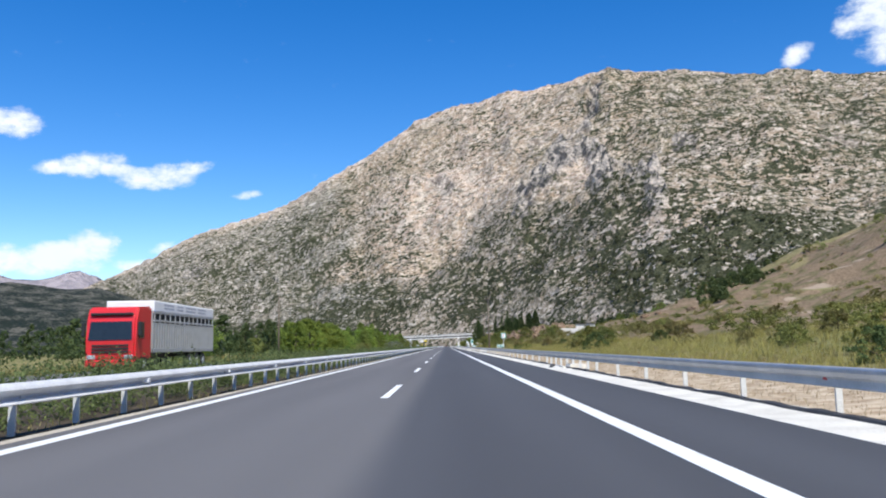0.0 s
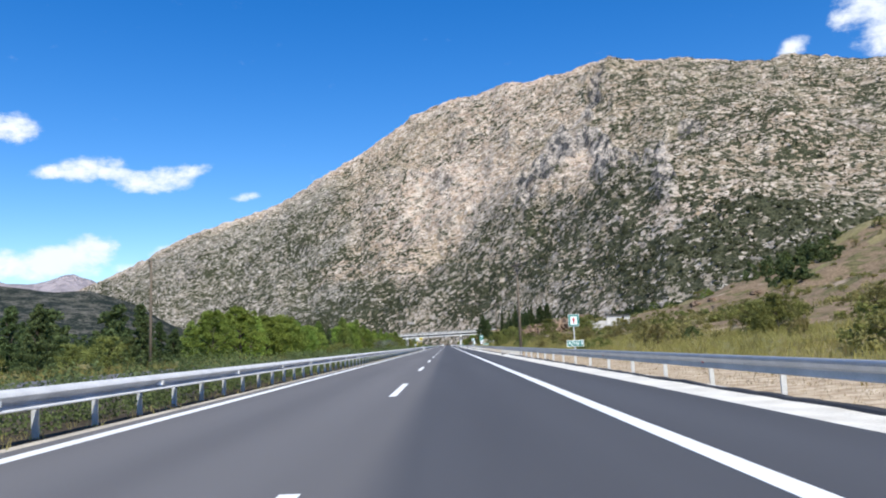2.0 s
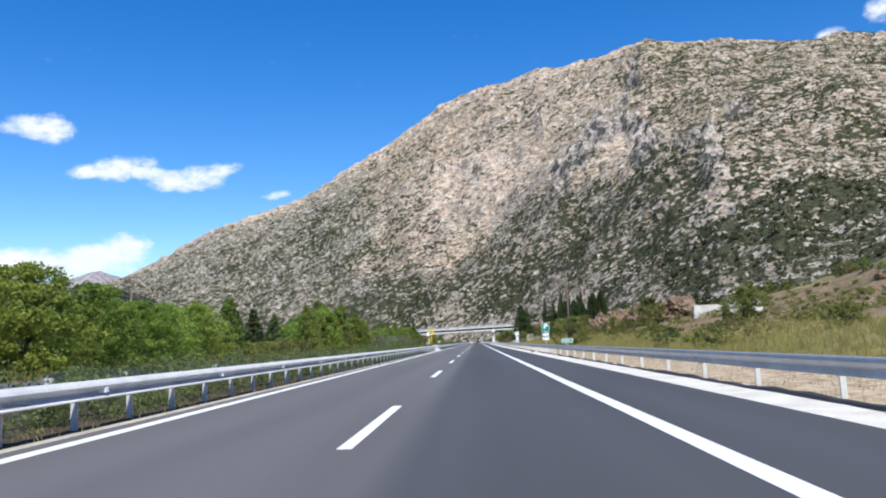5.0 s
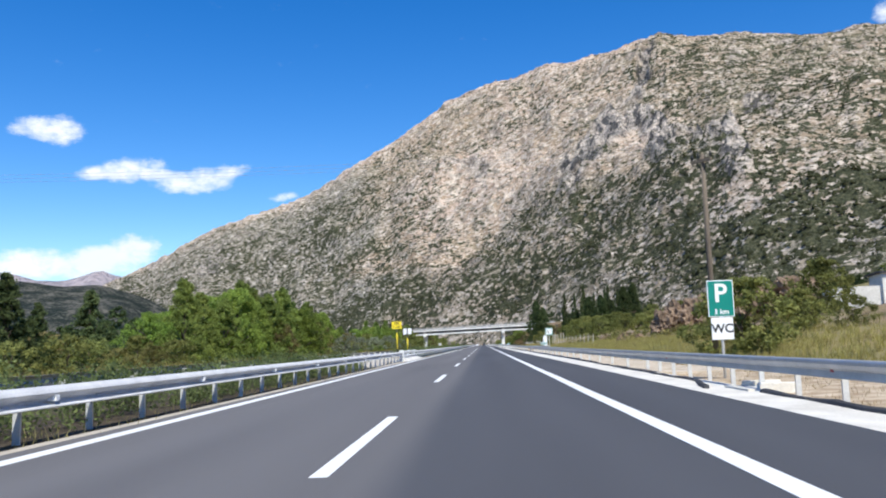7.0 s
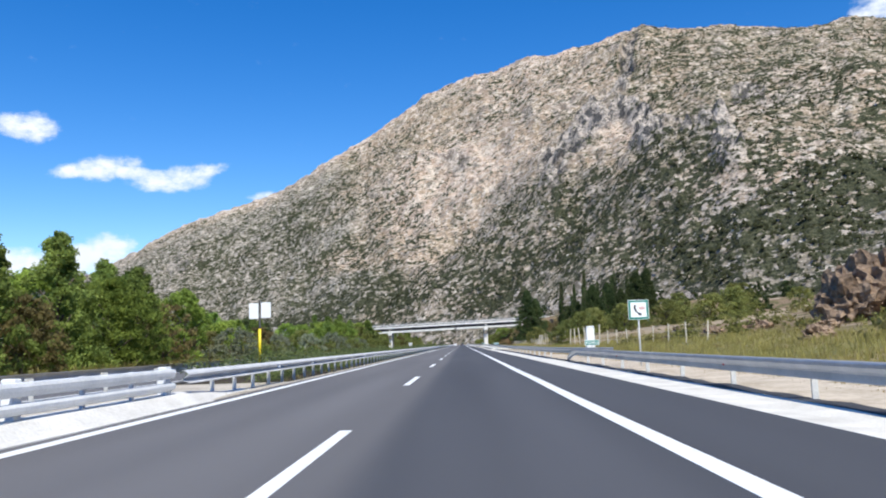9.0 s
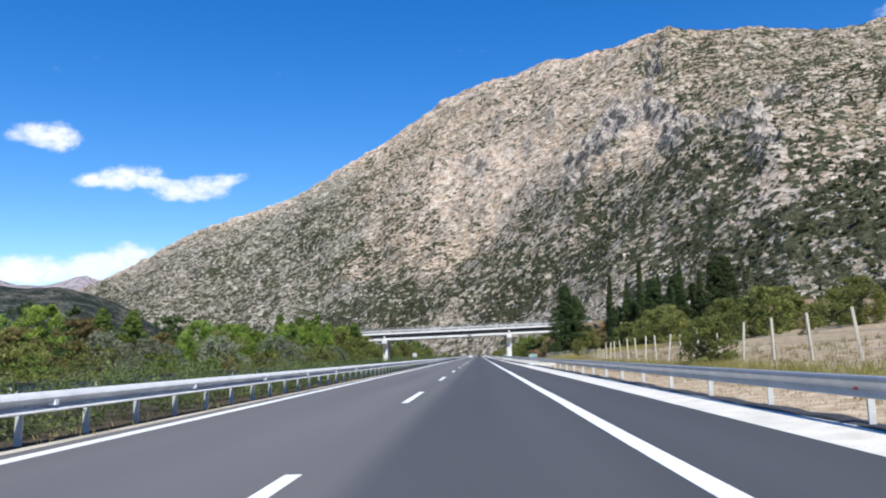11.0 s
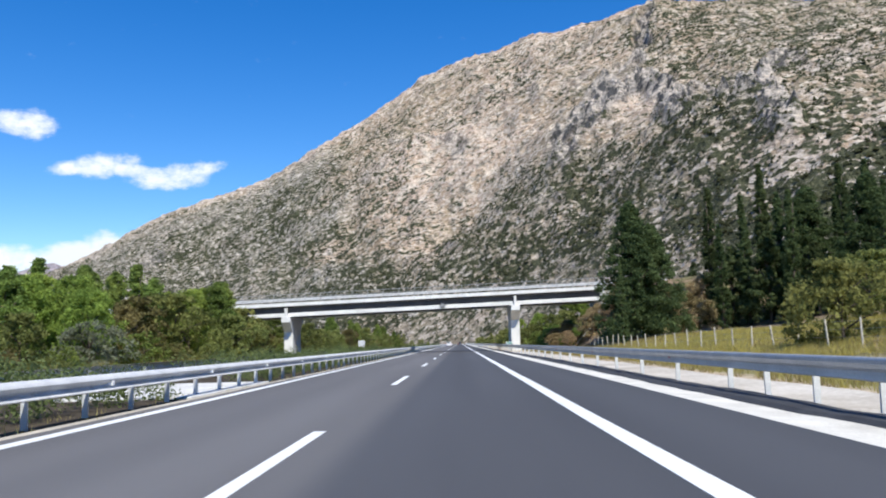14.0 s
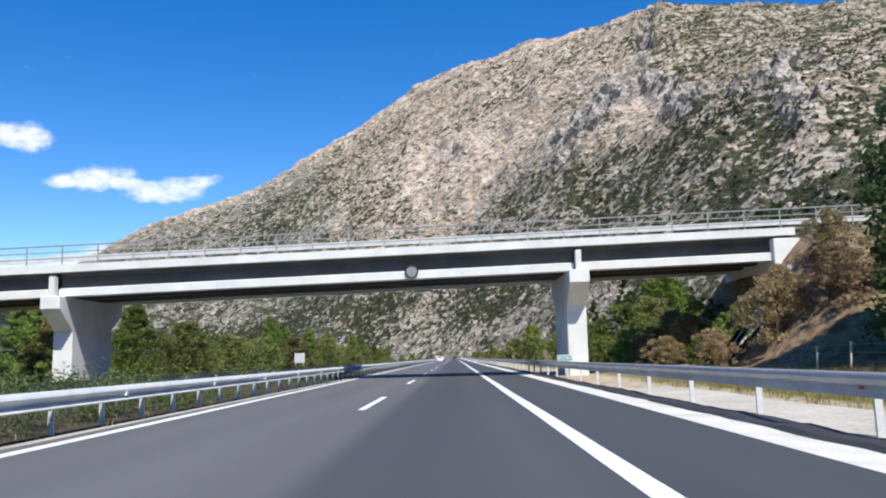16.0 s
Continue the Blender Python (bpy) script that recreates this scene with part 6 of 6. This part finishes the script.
def build_truck():
    """Livestock truck facing the camera's way of travel from the other carriageway."""
    t = thing("livestock_truck", "red livestock truck with a slatted metal body", "truck", (-17.0, 46.3, 0))
    bm = bmesh.new()
    prof = [(0.06, 0.75), (0.0, 1.75), (0.14, 2.75), (0.4, 3.35), (2.2, 3.45), (2.2, 0.75)]
    a, b = [bm.verts.new((-1.24, y, z)) for y, z in prof], [bm.verts.new((1.24, y, z)) for y, z in prof]
    bm.faces.new(a)
    bm.faces.new(b[::-1])
    for i in range(6):
        bm.faces.new((a[i], b[i], b[(i + 1) % 6], a[(i + 1) % 6]))
    bmesh.ops.recalc_face_normals(bm, faces=bm.faces)
    bmesh.ops.bevel(bm, geom=list(bm.edges), offset=0.09, segments=2, affect='EDGES')
    cab = part("cab", bm, TRUCK_RED, t, "glossy red cab")
    bm = bmesh.new()
    v = [bm.verts.new(p) for p in ((-1.08, 0.0, 1.72), (1.08, 0.0, 1.72), (1.02, 0.10, 2.62), (-1.02, 0.10, 2.62))]
    w = [bm.verts.new(p.co + Vector((0, -0.035, 0))) for p in v]
    bm.faces.new(w)
    for i in range(4):
        bm.faces.new((v[i], v[(i + 1) % 4], w[(i + 1) % 4], w[i]))
    part("windscreen", bm, GLASS_DARK, cab)
    for sx in (-1, 1):
        bm = bmesh.new()
        x0, x1 = sorted((sx * 1.225, sx * 1.262))
        box(bm, x0, x1, 0.42, 1.15, 1.8, 2.6, 0.01)
        part("side_window", bm, GLASS_DARK, cab)
        bm = bmesh.new()
        x0, x1 = sorted((sx * 1.3, sx * 1.5))
        box(bm, x0, x1, 0.1, 0.2, 1.9, 2.6, 0.03)
        part("mirror", bm, SIGN_BLACK, cab)
        bm = bmesh.new()
        x0, x1 = sorted((sx * 0.72, sx * 1.12))
        box(bm, x0, x1, -0.06, 0.12, 0.78, 0.98, 0.03)
        part("headlight", bm, ALU, cab)
    bm = bmesh.new()
    for z in (1.08, 1.24, 1.40):
        box(bm, -0.9, 0.9, -0.03, 0.1, z, z + 0.09, 0.01)
    part("grille", bm, SIGN_BLACK, cab)
    bm = bmesh.new()
    box(bm, -1.2, 1.2, -0.12, 0.3, 0.42, 0.74, 0.06)
    part("bumper", bm, TRUCK_RED, cab)
    bm = bmesh.new()
    box(bm, -1.05, 1.05, 0.05, 0.3, 2.92, 3.06, 0.04)
    part("visor", bm, SIGN_BLACK, cab)
    bm = bmesh.new()
    box(bm, -0.5, 0.5, 1.0, 13.3, 0.75, 1.05, 0.02)
    part("chassis", bm, SIGN_BLACK, t)
    body = part("cargo_floor", box(bmesh.new(), -1.25, 1.25, 2.5, 13.4, 1.06, 1.24, 0.02), ALU, t)
    part("roof_box", box(bmesh.new(), -1.26, 1.26, 2.45, 13.45, 3.2, 3.78, 0.05), TRUCK_WHITE, t, "white upper body panel")
    # solid near-black block stands in for the shade of the cargo space
    part("cargo_shade_block", box(bmesh.new(), -1.15, 1.15, 2.6, 13.3, 1.25, 3.18), DARK, t)
    for y0, y1 in ((4.0, 5.6), (6.1, 7.2), (7.7, 9.6), (10.0, 11.6)):
        for z in (3.38, 3.56):
            part("writing_bar", box(bmesh.new(), 1.255, 1.268, y0, y1, z, z + 0.09), OLD_PRINT, t, "grey bar of faded writing")
    for sx in (-1, 1):
        for k in range(28):
            y = 2.55 + k * 0.4
            part("slat", box(bmesh.new(), sx * 1.22 - 0.03, sx * 1.22 + 0.03, y - 0.12, y + 0.12, 1.24, 2.62, 0.01), ALU, body)
        for z in (2.68, 3.1):
            part("rail_bar", box(bmesh.new(), sx * 1.23 - 0.03, sx * 1.23 + 0.03, 2.5, 13.4, z, z + 0.1, 0.01), ALU, body)
        for k in range(14):
            y = 2.6 + k * 0.82
            part("stake", box(bmesh.new(), sx * 1.23 - 0.025, sx * 1.23 + 0.025, y, y + 0.08, 2.6, 3.2, 0.005), ALU, body)
    for k in range(6):
        part("end_slat", box(bmesh.new(), -1.2 + k * 0.41, -1.2 + k * 0.41 + 0.34, 2.46, 2.52, 1.24, 3.18, 0.01), ALU, body)
    for y in (1.3, 8.8, 10.1, 11.4):
        for sx in (-1, 1):
            wheel(t, sx * 1.05, y, 0.5, 0.5, 0.32)


def build_car(x, y, mat, label):
    """Hatchback seen from behind."""
    c = thing("car", label, "car", (x, y, 0), group="cars ahead")
    side = [(0.0, 0.35), (0.0, 0.85), (0.12, 0.98), (0.35, 1.42), (1.5, 1.48), (2.6, 1.35), (3.3, 0.95), (4.2, 0.8), (4.3, 0.35)]
    bm = bmesh.new()
    a, b = [], []
    for yy, z in side:
        w = 0.86 if z < 1.0 else 0.68
        a.append(bm.verts.new((-w, yy, z)))
        b.append(bm.verts.new((w, yy, z)))
    n = len(side)
    bm.faces.new(a)
    bm.faces.new(b[::-1])
    for i in range(n):
        bm.faces.new((a[i], b[i], b[(i + 1) % n], a[(i + 1) % n]))
    bmesh.ops.recalc_face_normals(bm, faces=bm.faces)
    bmesh.ops.bevel(bm, geom=list(bm.edges), offset=0.06, segments=2, affect='EDGES')
    part("body", bm, mat, c)
    bm = bmesh.new()
    v = [bm.verts.new(p) for p in ((-0.62, 0.13, 1.0), (0.62, 0.13, 1.0), (0.56, 0.30, 1.36), (-0.56, 0.30, 1.36))]
    w = [bm.verts.new(p.co + Vector((0, -0.04, 0.01))) for p in v]
    bm.faces.new(w)
    for i in range(4):
        bm.faces.new((v[i], v[(i + 1) % 4], w[(i + 1) % 4], w[i]))
    part("rear_window", bm, GLASS_DARK, c)
    for sx in (-1, 1):
        x0, x1 = sorted((sx * 0.6, sx * 0.84))
        part("tail_light", box(bmesh.new(), x0, x1, -0.03, 0.08, 0.68, 0.88, 0.02), SIGN_RED, c)
        for yy in (0.75, 3.45):
            wheel(c, sx * 0.76, yy, 0.31, 0.31, 0.2)
    part("bumper", box(bmesh.new(), -0.8, 0.8, -0.06, 0.2, 0.3, 0.5, 0.03), mat, c)


build_truck()
build_car(-3.6, 672, CAR_WHITE, "white hatchback in the overtaking lane far ahead")
build_car(0.1, 800, CAR_GREY, "dark grey hatchback in the slow lane far ahead")
